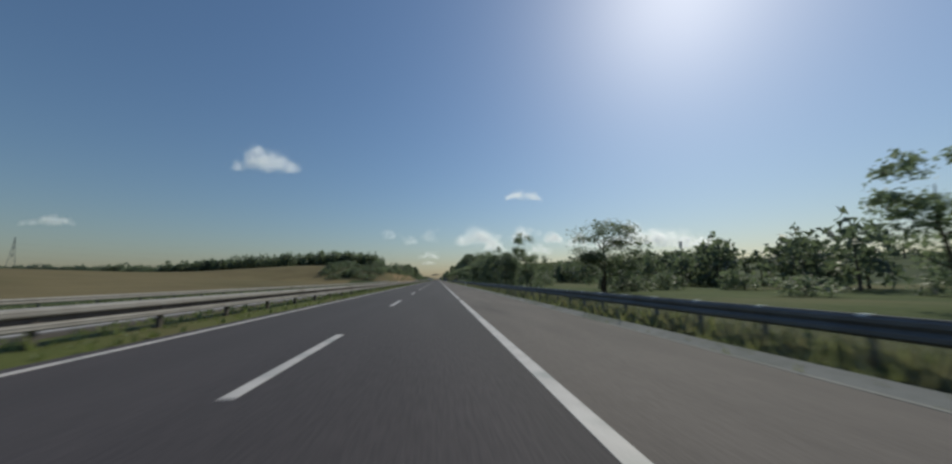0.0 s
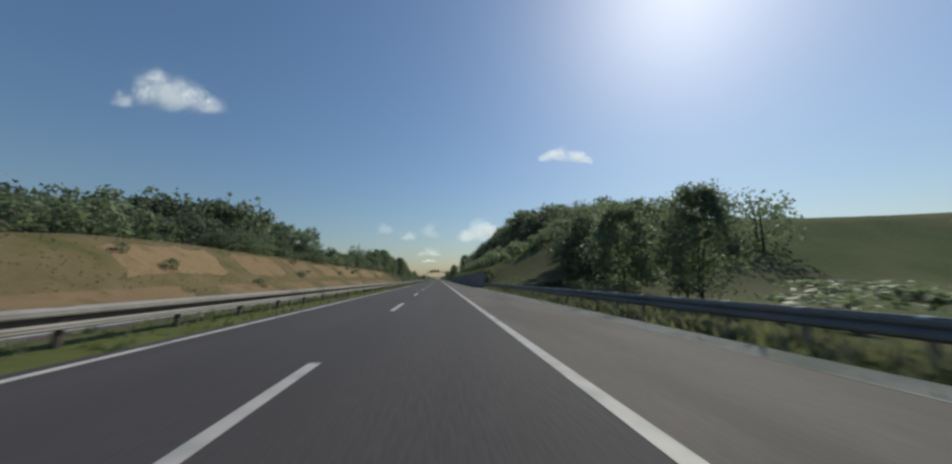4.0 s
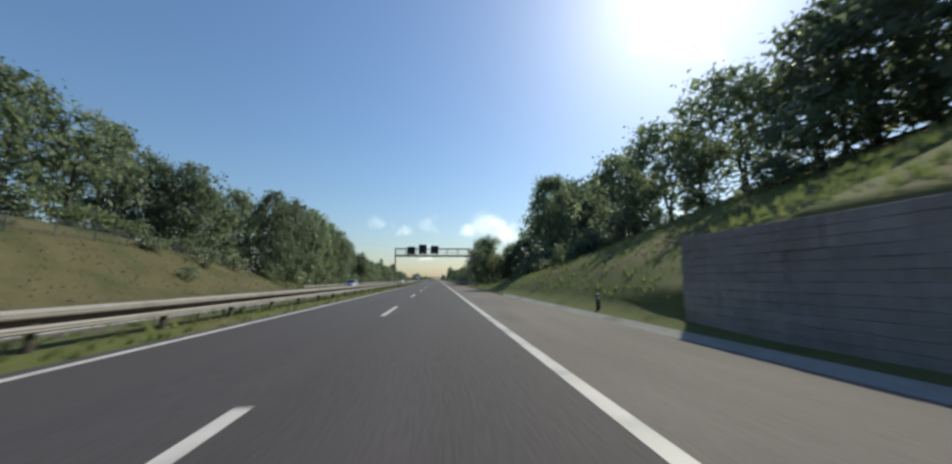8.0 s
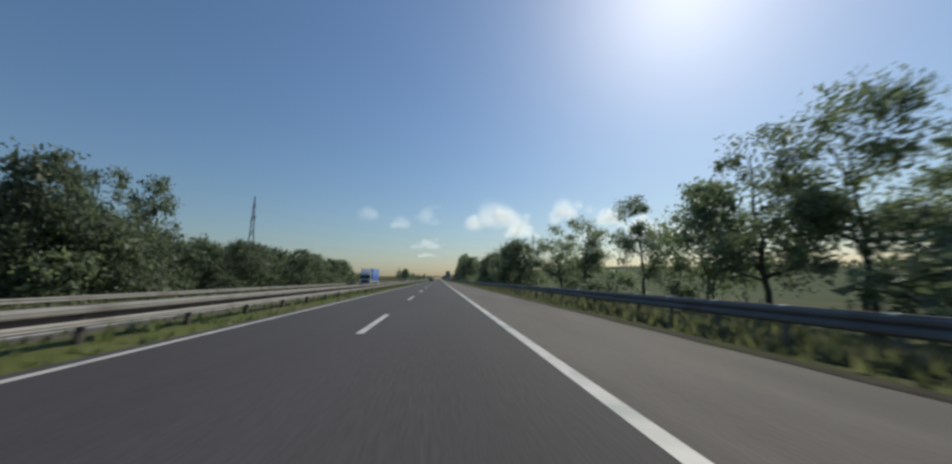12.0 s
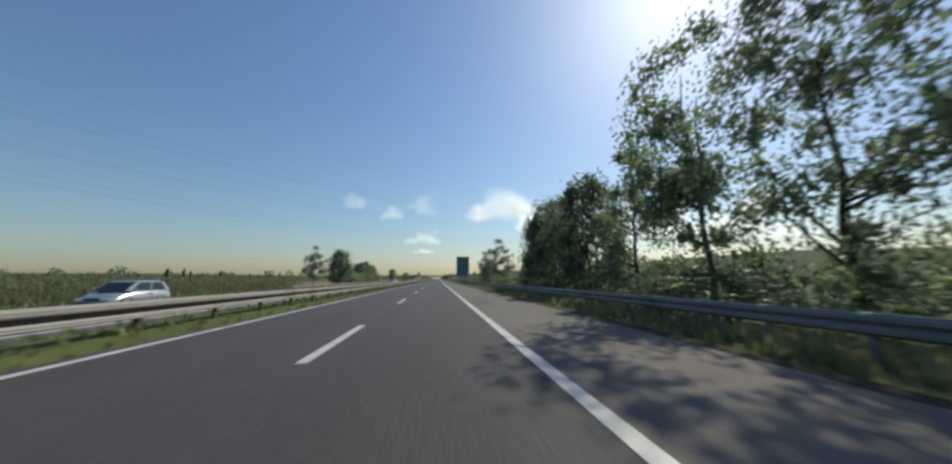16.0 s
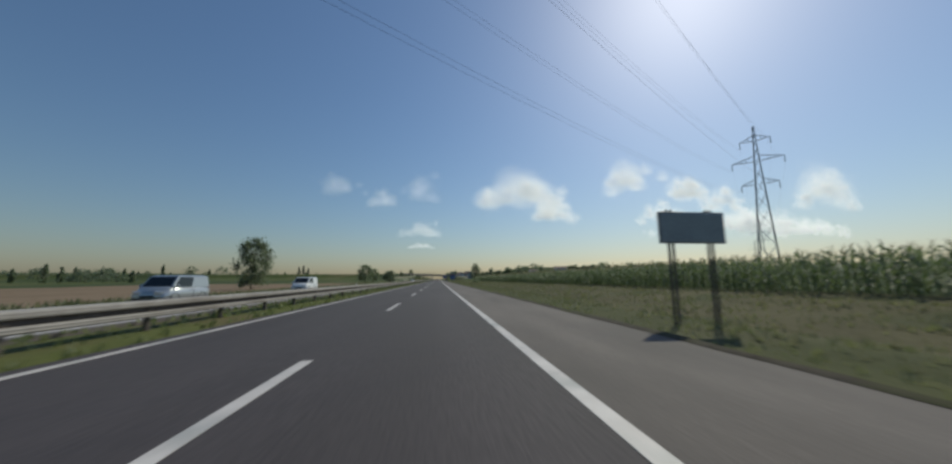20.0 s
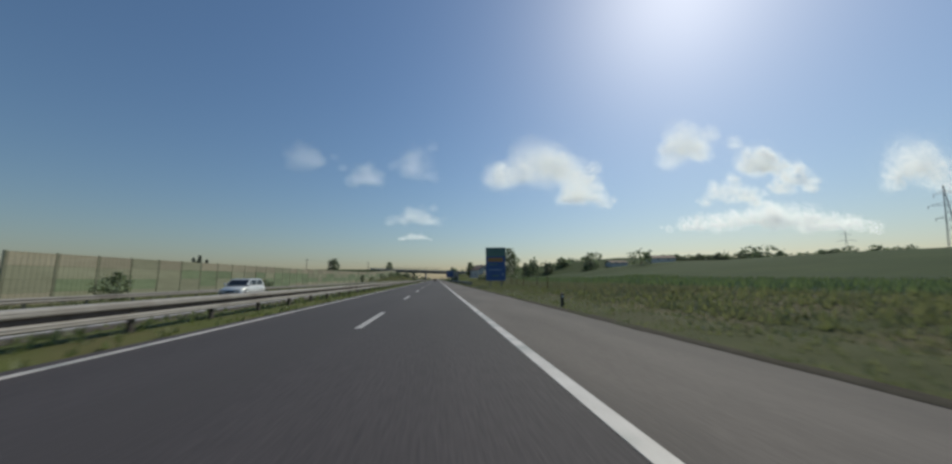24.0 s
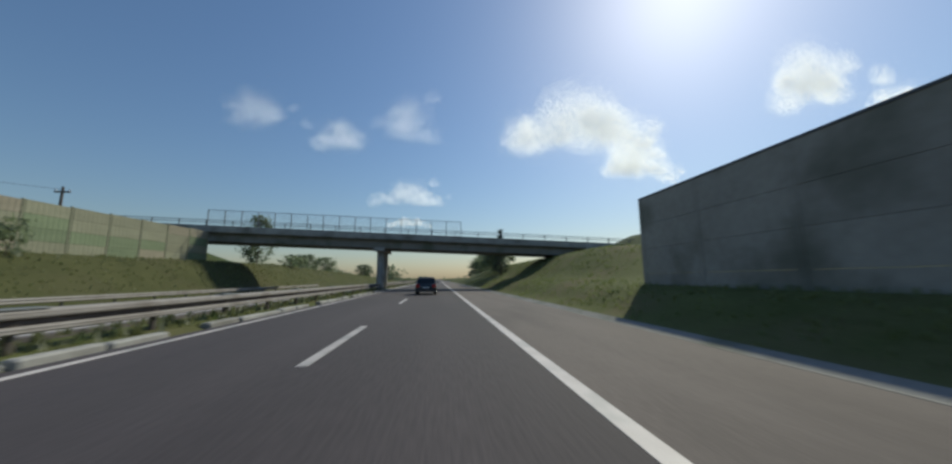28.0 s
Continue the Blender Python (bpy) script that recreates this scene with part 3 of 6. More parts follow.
# ---- direction signs on posts ----
def big_sign(name, label, x0, x1, y, z0, z1, field, bars, turn=0.0, frame_mat="sign_grey", post_mat="grey_steel", posts=2, hang=0.0):
    cx, w = (x0 + x1) / 2, (x1 - x0) / 2
    g = land_z(cx, y)
    s = thing(name, label, "road sign", at=(cx, y, 0), turn=turn)
    board = part("board", Geo().box(-w, w, 0, 0.06, z0, z1, 0.02), frame_mat, s)
    for k, (fx0, fx1, fz0, fz1, m) in enumerate(field):
        part("field", Geo().box(-w + fx0 * 2 * w, -w + fx1 * 2 * w, -0.006 - 0.006 * k, -0.0005, z0 + fz0 * (z1 - z0), z0 + fz1 * (z1 - z0)), m, board)
    for fx0, fx1, fz0, fz1, m in bars:
        part("lettering_bar", Geo().box(-w + fx0 * 2 * w, -w + fx1 * 2 * w, -0.03, -0.0007, z0 + fz0 * (z1 - z0), z0 + fz1 * (z1 - z0)), m, board)
    for i in range(posts):
        px = (-0.55 + 1.1 * i / max(1, posts - 1)) * w
        part("post", Geo().box(px - 0.07, px + 0.07, 0.08, 0.22, g - 0.4, z1 - 0.1, 0.015), post_mat, s)
        for z in (z0 + 0.3, (z0 + z1) / 2, z1 - 0.4):
            part("clamp", Geo().box(px - 0.11, px + 0.11, 0.06, 0.1, z - 0.05, z + 0.05), post_mat, s)
    for z in (z0 + 0.3, (z0 + z1) / 2, z1 - 0.4):
        part("back_rail", Geo().box(-w + 0.1, w - 0.1, 0.06, 0.085, z + 0.06, z + 0.14), post_mat, s)
    return s


big_sign("direction_sign", "tall green direction sign with orange and blue panels", 5.95, 8.85, 683, 1.7, 6.15,
         [(0.02, 0.98, 0.01, 0.99, "sign_teal"), (0.25, 0.95, 0.62, 0.7, "sign_yellow"), (0.25, 0.95, 0.42, 0.61, "sign_blue")],
         [(0.14, 0.19, 0.14, 0.72, "sign_teal"), (0.2, 0.5, 0.3, 0.33, "sign_teal"), (0.32, 0.86, 0.8, 0.84, "sign_teal"), (0.32, 0.7, 0.5, 0.54, "sign_faded")])
big_sign("direction_sign", "blue and green direction sign with a yellow band on steel posts", 8.7, 11.56, 959.35, 0.76, 5.55,
         [(0.02, 0.98, 0.73, 0.99, "sign_teal"), (0.02, 0.98, 0.01, 0.73, "sign_blue"), (0.1, 0.86, 0.57, 0.69, "sign_yellow")],
         [(0.14, 0.6, 0.47, 0.5, "sign_teal"), (0.14, 0.8, 0.31, 0.34, "sign_faded"), (0.3, 0.66, 0.13, 0.17, "sign_teal"), (0.8, 0.9, 0.15, 0.22, "sign_faded")], turn=-8)
big_sign("direction_sign", "square blue direction sign with grey top and bottom strips", 5.9, 8.9, 1059, 1.6, 4.75,
         [(0.0, 1.0, 0.0, 1.0, "sign_grey"), (0.02, 0.98, 0.17, 0.83, "sign_blue")],
         [(0.1, 0.62, 0.66, 0.69, "sign_faded"), (0.1, 0.7, 0.5, 0.53, "sign_faded"), (0.1, 0.5, 0.36, 0.39, "sign_faded"), (0.82, 0.92, 0.62, 0.7, "sign_faded"), (0.82, 0.92, 0.46, 0.53, "sign_faded")])

# billboard seen from its dark back
bx, by = 8.27, 766.2
bg = land_z(bx, by)
bb = thing("billboard", "dark grey billboard on paired posts above the verge", "billboard", at=(bx, by, 0))
part("board", Geo().box(-0.88, 0.88, 0, 0.1, 1.97, 2.72, 0.02), "sign_grey", bb)
part("board_frame", Geo().box(-0.92, 0.92, 0.02, 0.08, 1.94, 2.76), "grey_steel", bb)
for px in (-0.62, -0.5, 0.5, 0.62):
    part("post", Geo().box(px - 0.022, px + 0.022, 0.1, 0.16, bg - 0.3, 2.84, 0.008), "rust", bb)

# back of a small green sign beside the corn
sg = thing("road_sign", "small green sign on one post by the field edge", "road sign", at=(22.0, 757, 0))
part("board", Geo().box(-0.62, 0.62, 0, 0.05, 1.35, 2.25, 0.02), "sign_teal", sg)
part("post", Geo().box(-0.05, 0.05, 0.05, 0.14, 0.0, 2.2, 0.01), "grey_steel", sg)

# marker posts on the verges
marker = None
for x, y, m, h in ((7.0, 313, "black", 0.62), (-15.0, 659, "yellow_post", 1.2), (6.9, 845, "black", 0.55), (9.8, 1002, "black", 0.7), (6.8, 60, "sign_white", 0.6), (6.8, 925, "black", 0.6), (-14.9, 225, "sign_white", 0.7), (-14.9, 540, "sign_white", 0.7), (-14.9, 830, "sign_white", 0.7)):
    z = land_z(x, y)
    mk = thing("marker_post", "slim roadside marker post with a slanted top", "marker post", "marker posts", at=(x, y, z))
    part("shaft", Geo().loft([[(-0.06, -0.04, -0.1), (0.06, -0.04, -0.1), (0.06, 0.05, -0.1), (-0.06, 0.05, -0.1)], [(-0.05, -0.035, h - 0.06), (0.05, -0.035, h - 0.06), (0.05, 0.04, h), (-0.05, 0.04, h)]]), m, mk)
    part("reflector", Geo().box(-0.03, 0.03, -0.05, -0.036, h * 0.66, h * 0.82), "sign_white", mk)

# ---- retaining wall in the cutting: stone baskets ----
rw = thing("retaining_wall", "dark stone-filled retaining wall at the foot of the cutting", "retaining wall", kind="structure", at=(7.35, 194, 0))
rng = random.Random(4)
stones = []
for k in range(5):
    g = Geo()
    for i in range(4):
        for j in range(3):
            cz, cyy = j * 0.17 + 0.085, i * 0.245 + 0.12
            o = [rng.uniform(-0.02, 0.03) for _ in range(5)]
            g.loft([[(0.0, cyy - 0.121, cz - 0.084), (0.0, cyy + 0.121, cz - 0.084), (0.0, cyy + 0.121, cz + 0.084), (0.0, cyy - 0.121, cz + 0.084)],
                    [(-0.011 - o[0] * 0.4, cyy - 0.108 + o[1] * 0.4, cz - 0.076), (-0.013 - o[2] * 0.4, cyy + 0.108, cz - 0.075 + o[3] * 0.4), (-0.011, cyy + 0.108 + o[4] * 0.4, cz + 0.076), (-0.013 - o[1] * 0.4, cyy - 0.108, cz + 0.075)]], caps=True)
    g.box(0.0, 0.3, -0.01, 0.995, 0, 0.515)
    stones.append(g.mesh("stone_block", M["stone"]))
for row in range(4):
    for i in range(115):
        b = part("stone_block", stones[(i * 3 + row * 2 + i // 7) % 5], "", rw)
        b.matrix_basis = pose(0.012 * row + rng.uniform(-0.012, 0.012), i * 1.0 + (0.4 if row % 2 else 0), row * 0.515 - 0.05, 0, 0, rng.uniform(-0.8, 0.8))
        if i == 114 and row % 2 == 0:
            b.matrix_basis = b.matrix_basis @ Matrix.Diagonal((1, 1.4, 1, 1))

# ---- bare soil plots on the cutting slope ----
plots = [(158, 164, 0.5, 3.4), (166, 178, 0.7, 3.6), (181, 191, 0.6, 3.5), (194, 203, 1.0, 3.6), (207, 220, 0.8, 3.8), (176, 188, 4.6, 8.4), (191, 201, 4.5, 8.6), (204, 213, 4.4, 8.6), (216, 226, 4.6, 8.2), (224, 236, 0.9, 3.6), (230, 244, 4.6, 8.4), (240, 252, 1.0, 3.4), (249, 266, 4.8, 8.4), (256, 272, 1.1, 3.6), (272, 290, 4.8, 8.0)]
for y0, y1, l0, l1 in plots:
    g = Geo()
    n, mcols = 9, 6
    rows = []
    for i in range(n + 1):
        yy = y0 + (y1 - y0) * i / n
        row = []
        for j in range(mcols + 1):
            l = l0 + (l1 - l0) * j / mcols + 0.16 * math.sin(i * 2.3 + y0) * (j in (0, mcols))
            yj = yy + 0.35 * math.sin(j * 1.9 + y0) * (i in (0, n)) + 1.3 * j / mcols
            row.append((LEFT_EDGE - l, yj, land_z(LEFT_EDGE - l, yj) + (0.09 if 0 < i < n and 0 < j < mcols else -0.05)))
        rows.append(row)
    g.loft(rows, closed=False)
    tagged(part("soil_plot", g, "sand", None, smooth=True), "bare sandy soil plot on the dry cutting slope", "soil", "bare soil plots", kind="structure")

# ---- wire fence above the cutting ----
fence = thing("wire_fence", "wire fence with thin posts along the cutting edge", "fence")
for i in range(22):
    y = 296 + i * 2.4
    z = land_z(-21.5, y)
    part("post", Geo().tube((-21.5, y, z - 0.3), (-21.5, y, z + 1.1), 0.035), "grey_steel", fence)
for k in range(6):
    g = Geo()
    pts = [(-21.5, 296 + i * 2.4, land_z(-21.5, 296 + i * 2.4) + 0.15 + k * 0.18) for i in range(22)]
    g.path(pts, [0.012] * 22, 4)
    part("wire", g, "grey_steel", fence)

# ---- leaning wooden posts of an old pasture fence ----
pasture = thing("pasture_fence", "row of weathered leaning fence posts on the grass", "fence")
for i in range(8):
    y = 944 + i * 4.3
    x = 12.6 + 0.25 * math.sin(i * 2.1)
    z = land_z(x, y)
    part("post", Geo().tube((x, y, z - 0.3), (x + 0.05 * math.sin(i), y, z + 1.15), 0.05, 6, 0.042), "bark", pasture)
for k in (0.5, 0.95):
    part("wire", Geo().path([(12.6 + 0.25 * math.sin(i * 2.1) - 0.05, 944 + i * 4.3, land_z(12.6, 944 + i * 4.3) + k) for i in range(8)], [0.007] * 8, 4), "grey_steel", pasture)

# ---- noise barrier on the left bank ----
def barrier_top(y):
    return float(np.interp(y, [929, 966, 1004, 1023, 1043, 1080, 1100], [2.62, 2.78, 3.15, 3.4, 4.1, 5.35, 5.75]))


nb = thing("noise_barrier", "long noise barrier of green, pale and sand panels between posts", "noise barrier")
rng = random.Random(11)
BX, PITCH = -20.3, 2.42
boards = {}
for m in ("panel_green", "panel_pale", "panel_sand"):
    g = Geo()
    prof = [(-0.1, 0.09)]
    for i in range(8):
        y0 = 0.09 + i * 0.28
        prof += [(0.0, y0), (0.016, y0 + 0.05), (0.016, y0 + 0.23)]
    prof += [(0.0, 2.33), (-0.1, 2.33)]
    g.loft([[(x, y, z) for x, y in prof] for z in (0.0, 1.0)])
    boards[m] = g.mesh("panel", M[m])
for i in range(70):
    y = 931.4 + i * PITCH
    base, top = land_z(BX, y + 1.2) - 0.05, barrier_top(y)
    part("post", Geo().box(BX - 0.1, BX + 0.024, y - 0.05, y + 0.05, base - 0.3, top + 0.03, 0.015), "panel_pale", nb)
    if i == 69:
        break
    rows = 4
    h = (top - base) / rows
    for k in range(rows):
        m = rng.choice((["panel_pale", "panel_pale", "panel_green", "panel_sand"], ["panel_green", "panel_green", "panel_pale"], ["panel_green", "panel_pale", "panel_pale"], ["panel_sand", "panel_sand", "panel_pale"])[k])
        p = part("panel", boards[m], "", nb)
        p.matrix_basis = Matrix.LocRotScale((BX, y, base + k * h), None, (1, 1, h * 0.985))

# ---- dark walls on the right ----
for x, y0, y1, zb, zt0, turn, lab in ((9.5, 1034.3, 1075.8, 0.3, 3.98, 0.0, "tall dark noise wall with weather stains"), (15.8, 1014, 1050, 0.1, 3.5, -18.2, "lower dark noise wall behind the field edge")):
    w = thing("noise_wall", lab, "noise wall", at=(x, y0, 0), turn=turn)
    n = int((y1 - y0) / 2.6)
    st = (y1 - y0) / n
    for i in range(n + 1):
        part("post", Geo().box(-0.085, 0.085, i * st - 0.1, i * st + 0.1, zb - 0.5, zt0 + 0.07, 0.005), "wall_concrete", w)
    for i in range(n):
        for k in range(4):
            h = (zt0 - zb) / 4
            part("panel", Geo().box(-0.07, 0.07, i * st + 0.1, (i + 1) * st - 0.1, zb + k * h - (0.4 if k == 0 else 0), zb + (k + 1) * h + (0.08 if k == 3 else -0.008)), "wall_concrete", w)
    part("coping", Geo().box(-0.09, 0.07, -0.1, y1 - y0 + 0.1, zt0 + 0.08, zt0 + 0.14), "dark_steel", w)

# ---- overpass ----
op = thing("overpass", "concrete road overpass with railings on a central pier", "bridge", kind="structure", at=(0, 1101, 0))
SLOPE = -0.036


def deck_z(x):
    return 5.0 + SLOPE * (x + 4.35)


def tilted(x0, x1, y0, y1, d0, d1):
    g = Geo()
    n = 10
    g.loft([[(x, y0, deck_z(x) + d0), (x, y1, deck_z(x) + d0), (x, y1, deck_z(x) + d1), (x, y0, deck_z(x) + d1)] for x in (x0 + (x1 - x0) * i / n for i in range(n + 1))])
    return g


part("deck", tilted(-34, 30, -2.6, 3.4, 0.0, 0.45), "dark_concrete", op)
for y0 in (-2.1, -0.3, 1.5):
    part("girder", tilted(-27, 17, y0, y0 + 0.8, -0.75, 0.0), "dark_concrete", op)
for y0, y1 in ((-2.75, -2.45), (3.25, 3.55)):
    part("kerb_beam", tilted(-34, 30, y0, y1, 0.1, 0.72), "concrete", op)
for yy in (-2.6, 3.4):
    for k in (1.0, 1.22):
        part("rail", tilted(-36, 31, yy - 0.03, yy + 0.03, k, k + 0.06), "grey_steel", op)
    for i in range(28):
        x = -35 + i * 2.4
        part("rail_post", Geo().box(x - 0.035, x + 0.035, yy - 0.035, yy + 0.035, deck_z(x) + 0.7, deck_z(x) + 1.25), "grey_steel", op)
mesh_fence = part("mesh_fence", tilted(-20.5, 4.0, -2.64, -2.61, 2.22, 2.27), "steel", op, "tall mesh railing over the lanes")
for i in range(17):
    x = -20.5 + i * 1.53
    part("fence_post", Geo().box(x - 0.03, x + 0.03, -2.66, -2.6, deck_z(x) + 0.7, deck_z(x) + 2.27), "steel", mesh_fence)
wires = Geo()
for k in range(7):
    for s in range(16):
        x0, x1 = -20.5 + s * 1.53, -20.5 + (s + 1) * 1.53
        z = 0.85 + k * 0.2
        wires.tube((x0, -2.63, deck_z(x0) + z), (x1, -2.63, deck_z(x1) + z), 0.007, 3)
for s in range(120):
    x = -20.5 + s * 0.204
    wires.tube((x, -2.63, deck_z(x) + 0.8), (x, -2.63, deck_z(x) + 2.22), 0.004, 3)
part("wire_mesh", wires, "steel", mesh_fence)
for dy in (-1.0, 1.6):
    part("pier", Geo().loft([[(-4.35 + 0.38 * math.cos(a), dy + 0.38 * math.sin(a), z) for a in (i * math.tau / 16 for i in range(16))] for z in (-0.4, 4.0)]), "concrete", op)
part("pier_head", Geo().box(-4.9, -3.8, -2.2, 3.0, 3.95, 4.28, 0.06), "concrete", op)
for sx, x in ((-1, -26.5), (1, 16.5)):
    part("abutment", Geo().loft([[(x, -3.0, -1.0), (x + sx * 6, -3.0, -1.0), (x + sx * 6, 3.8, -1.0), (x, 3.8, -1.0)], [(x + sx * 0.9, -2.7, deck_z(x) - 0.75), (x + sx * 6, -2.7, deck_z(x) - 0.75), (x + sx * 6, 3.5, deck_z(x) - 0.75), (x + sx * 0.9, 3.5, deck_z(x) - 0.75)]]), "concrete", op)
    part("wing_wall", Geo().loft([[(x + sx * 0.9, yy, 0.0), (x + sx * 8, yy, 0.0), (x + sx * 8, yy, deck_z(x) + 0.1), (x + sx * 0.9, yy, deck_z(x) + 0.1)] for yy in (-3.15, -2.78)]), "concrete", op)


# ---- houses ----
def house(x, y, w, d, wall_h, ridge, turn, label, chimney=True):
    z = land_z(x, y)
    h = thing("house", label, "house", "houses behind the walls", at=(x, y, z), turn=turn)
    part("wall", Geo().loft([[(-w, yy, -0.8), (w, yy, -0.8), (w, yy, wall_h), (0, yy, ridge), (-w, yy, wall_h)] for yy in (-d, d)]), "plaster", h)
    for s in (-1, 1):
        e = 0.35
        k = (ridge - wall_h) / w
        roof = part("roof", Geo().loft([[(s * (w + e), yy, wall_h - k * e), (0, yy, ridge), (0, yy, ridge + 0.18), (s * (w + e), yy, wall_h - k * e + 0.16)] for yy in (-d - 0.4, d + 0.4)]), "roof", h)
    if chimney:
        part("chimney", Geo().box(0.5, 0.95, -0.3, 0.15, ridge - 1.2, ridge + 0.7, 0.03), "plaster", h)
    for px, pz in ((-w * 0.5, 1.0), (w * 0.35, 1.0), (-0.45, wall_h + 0.25)):
        win = part("window", Geo().box(px, px + 0.9, -d - 0.04, -d + 0.02, pz, pz + 1.0), "sign_white", h)
        part("pane", Geo().box(px + 0.07, px + 0.83, -d - 0.05, -d - 0.03, pz + 0.07, pz + 0.93), "glass", win)
    for py in (-d * 0.5, d * 0.3):
        win = part("window", Geo().box(-w - 0.04, -w + 0.02, py, py + 0.9, 1.0, 2.0), "sign_white", h)
        part("pane", Geo().box(-w - 0.05, -w - 0.03, py + 0.07, py + 0.83, 1.07, 1.93), "glass", win)
    return h


house(21.5, 1066, 3.3, 4.5, 3.6, 5.7, 24, "white gabled house with a brown tiled roof")
house(29.0, 1070, 3.3, 4.5, 4.2, 6.6, 24, "white two-storey house with a brown tiled roof")
house(122.0, 1080, 4.5, 6.0, 2.0, 3.6, 70, "long pale farm building with a brown roof", False)
house(93.0, 1074, 4.2, 4.0, 1.5, 2.6, 85, "low pale shed among trees", False)
house(152.0, 197, 5.0, 4.0, 2.2, 4.2, 60, "farmhouse with a grey-brown roof on the hill")
house(172.0, 214, 4.0, 4.0, 2.2, 4.2, 40, "small house with a brown roof among trees")


# ---- pylons and wires ----
def pylon(x, y, top, arm, turn, base=3.4):
    z = land_z(x, y)
    H = top - z
    p = thing("power_pylon", "grey steel lattice power pylon with three pairs of arms", "power pylon", "power pylons", at=(x, y, z), turn=turn)
    r = lambda u: base * (1 - u) ** 1.15 + 0.22
    r_leg = 0.11 * H / 50
    levels = [0, 0.14, 0.27, 0.39, 0.5, 0.6, 0.69, 0.77, 0.84, 0.9, 0.95, 1.0]
    for sx in (-1, 1):
        for sy in (-1, 1):
            part("leg", Geo().path([(sx * r(u), sy * r(u), u * H - (1 if u == 0 else 0)) for u in levels], [r_leg] * len(levels), 5), "grey_steel", p)
    g = Geo()
    for a, b in zip(levels, levels[1:]):
        for i in range(4):
            c0, c1 = [(-1, -1), (1, -1), (1, 1), (-1, 1)][i], [(-1, -1), (1, -1), (1, 1), (-1, 1)][(i + 1) % 4]
            g.tube((c0[0] * r(a), c0[1] * r(a), a * H), (c1[0] * r(b), c1[1] * r(b), b * H), r_leg * 0.55, 4)
            g.tube((c1[0] * r(a), c1[1] * r(a), a * H), (c0[0] * r(b), c0[1] * r(b), b * H), r_leg * 0.55, 4)
    part("bracing", g, "grey_steel", p)
    ends = []
    for u, k in ((0.57, 0.82), (0.74, 1.15), (0.89, 0.68)):
        for s in (-1, 1):
            g = Geo()
            tip = (s * arm * k, 0, u * H + 0.4)
            for sy in (-1, 1):
                g.tube((s * r(u), sy * r(u), u * H), tip, r_leg * 0.7, 4)
                g.tube((s * r(u + 0.04), sy * r(u + 0.04), (u + 0.04) * H), tip, r_leg * 0.7, 4)
            for q in (0.35, 0.65):
                g.tube((s * (r(u) + (arm * k - r(u)) * q), 0, u * H + 0.4 * q), (s * (r(u) + (arm * k - r(u)) * q), 0, u * H + 0.04 * H * (1 - q) + 0.4 * q), r_leg * 0.5, 4)
            part("cross_arm", g, "grey_steel", p)
            part("insulator", Geo().tube((tip[0], 0, tip[2]), (tip[0], 0, tip[2] - 2.6), 0.13, 6), "dark_steel", p)
            c, sn = math.cos(radians(turn)), math.sin(radians(turn))
            ends.append((x + tip[0] * c, y + tip[0] * sn, z + tip[2] - 2.6))
    ends.append((x, y, z + H))
    return ends


near_ends = pylon(120, 866, 58, 6.6, -53, 2.7)
left_ends = pylon(-124, 692, 57.3, 6.6, -53, 2.4)
far_ends = pylon(391, 1119.5, 70.9, 7.6, -53)
pylon(623, 1350, 72, 8, -53)
back_ends = pylon(-384, 350, 42, 7, -40)


def hang(p, q, sag, r=0.012):
    pts = [(p[0] + (q[0] - p[0]) * t, p[1] + (q[1] - p[1]) * t, p[2] + (q[2] - p[2]) * t - 4 * sag * t * (1 - t)) for t in (i / 28 for i in range(29))]
    return Geo().path(pts, [r] * 29, 4)


lines = thing("power_lines", "dark power lines hanging between lattice pylons", "power line")
for ends, nxt in ((left_ends, near_ends), (near_ends, far_ends), (back_ends, left_ends)):
    for i in range(7):
        sag = 9.0 if i < 6 else 6.0
        part("cable", hang(ends[i], nxt[i], sag), "dark_steel", lines)
        if i in (0, 2, 4) and ends is left_ends:
            part("cable", hang([ends[i][0] - 0.3, ends[i][1] + 0.3, ends[i][2] - 0.35], [nxt[i][0] - 0.3, nxt[i][1] + 0.3, nxt[i][2] - 0.35], sag), "dark_steel", lines)

# mobile mast on the hill, wooden poles
mz = land_z(197, 249)
mast = thing("radio_mast", "slim white radio mast with antennas on the hill", "mast", at=(197, 249, mz))
part("shaft", Geo().tube((0, 0, -1), (0, 0, 31 - mz), 0.55, 8, 0.3), "sign_white", mast)
for a in (0, 120, 240):
    part("antenna", Geo().box(0.9 * math.cos(radians(a)) - 0.25, 0.9 * math.cos(radians(a)) + 0.25, 0.9 * math.sin(radians(a)) - 0.25, 0.9 * math.sin(radians(a)) + 0.25, 26.0 - mz, 30.5 - mz, 0.05), "sign_grey", mast)
part("platform", Geo().tube((0, 0, 25.2 - mz), (0, 0, 25.6 - mz), 1.2, 10), "grey_steel", mast)
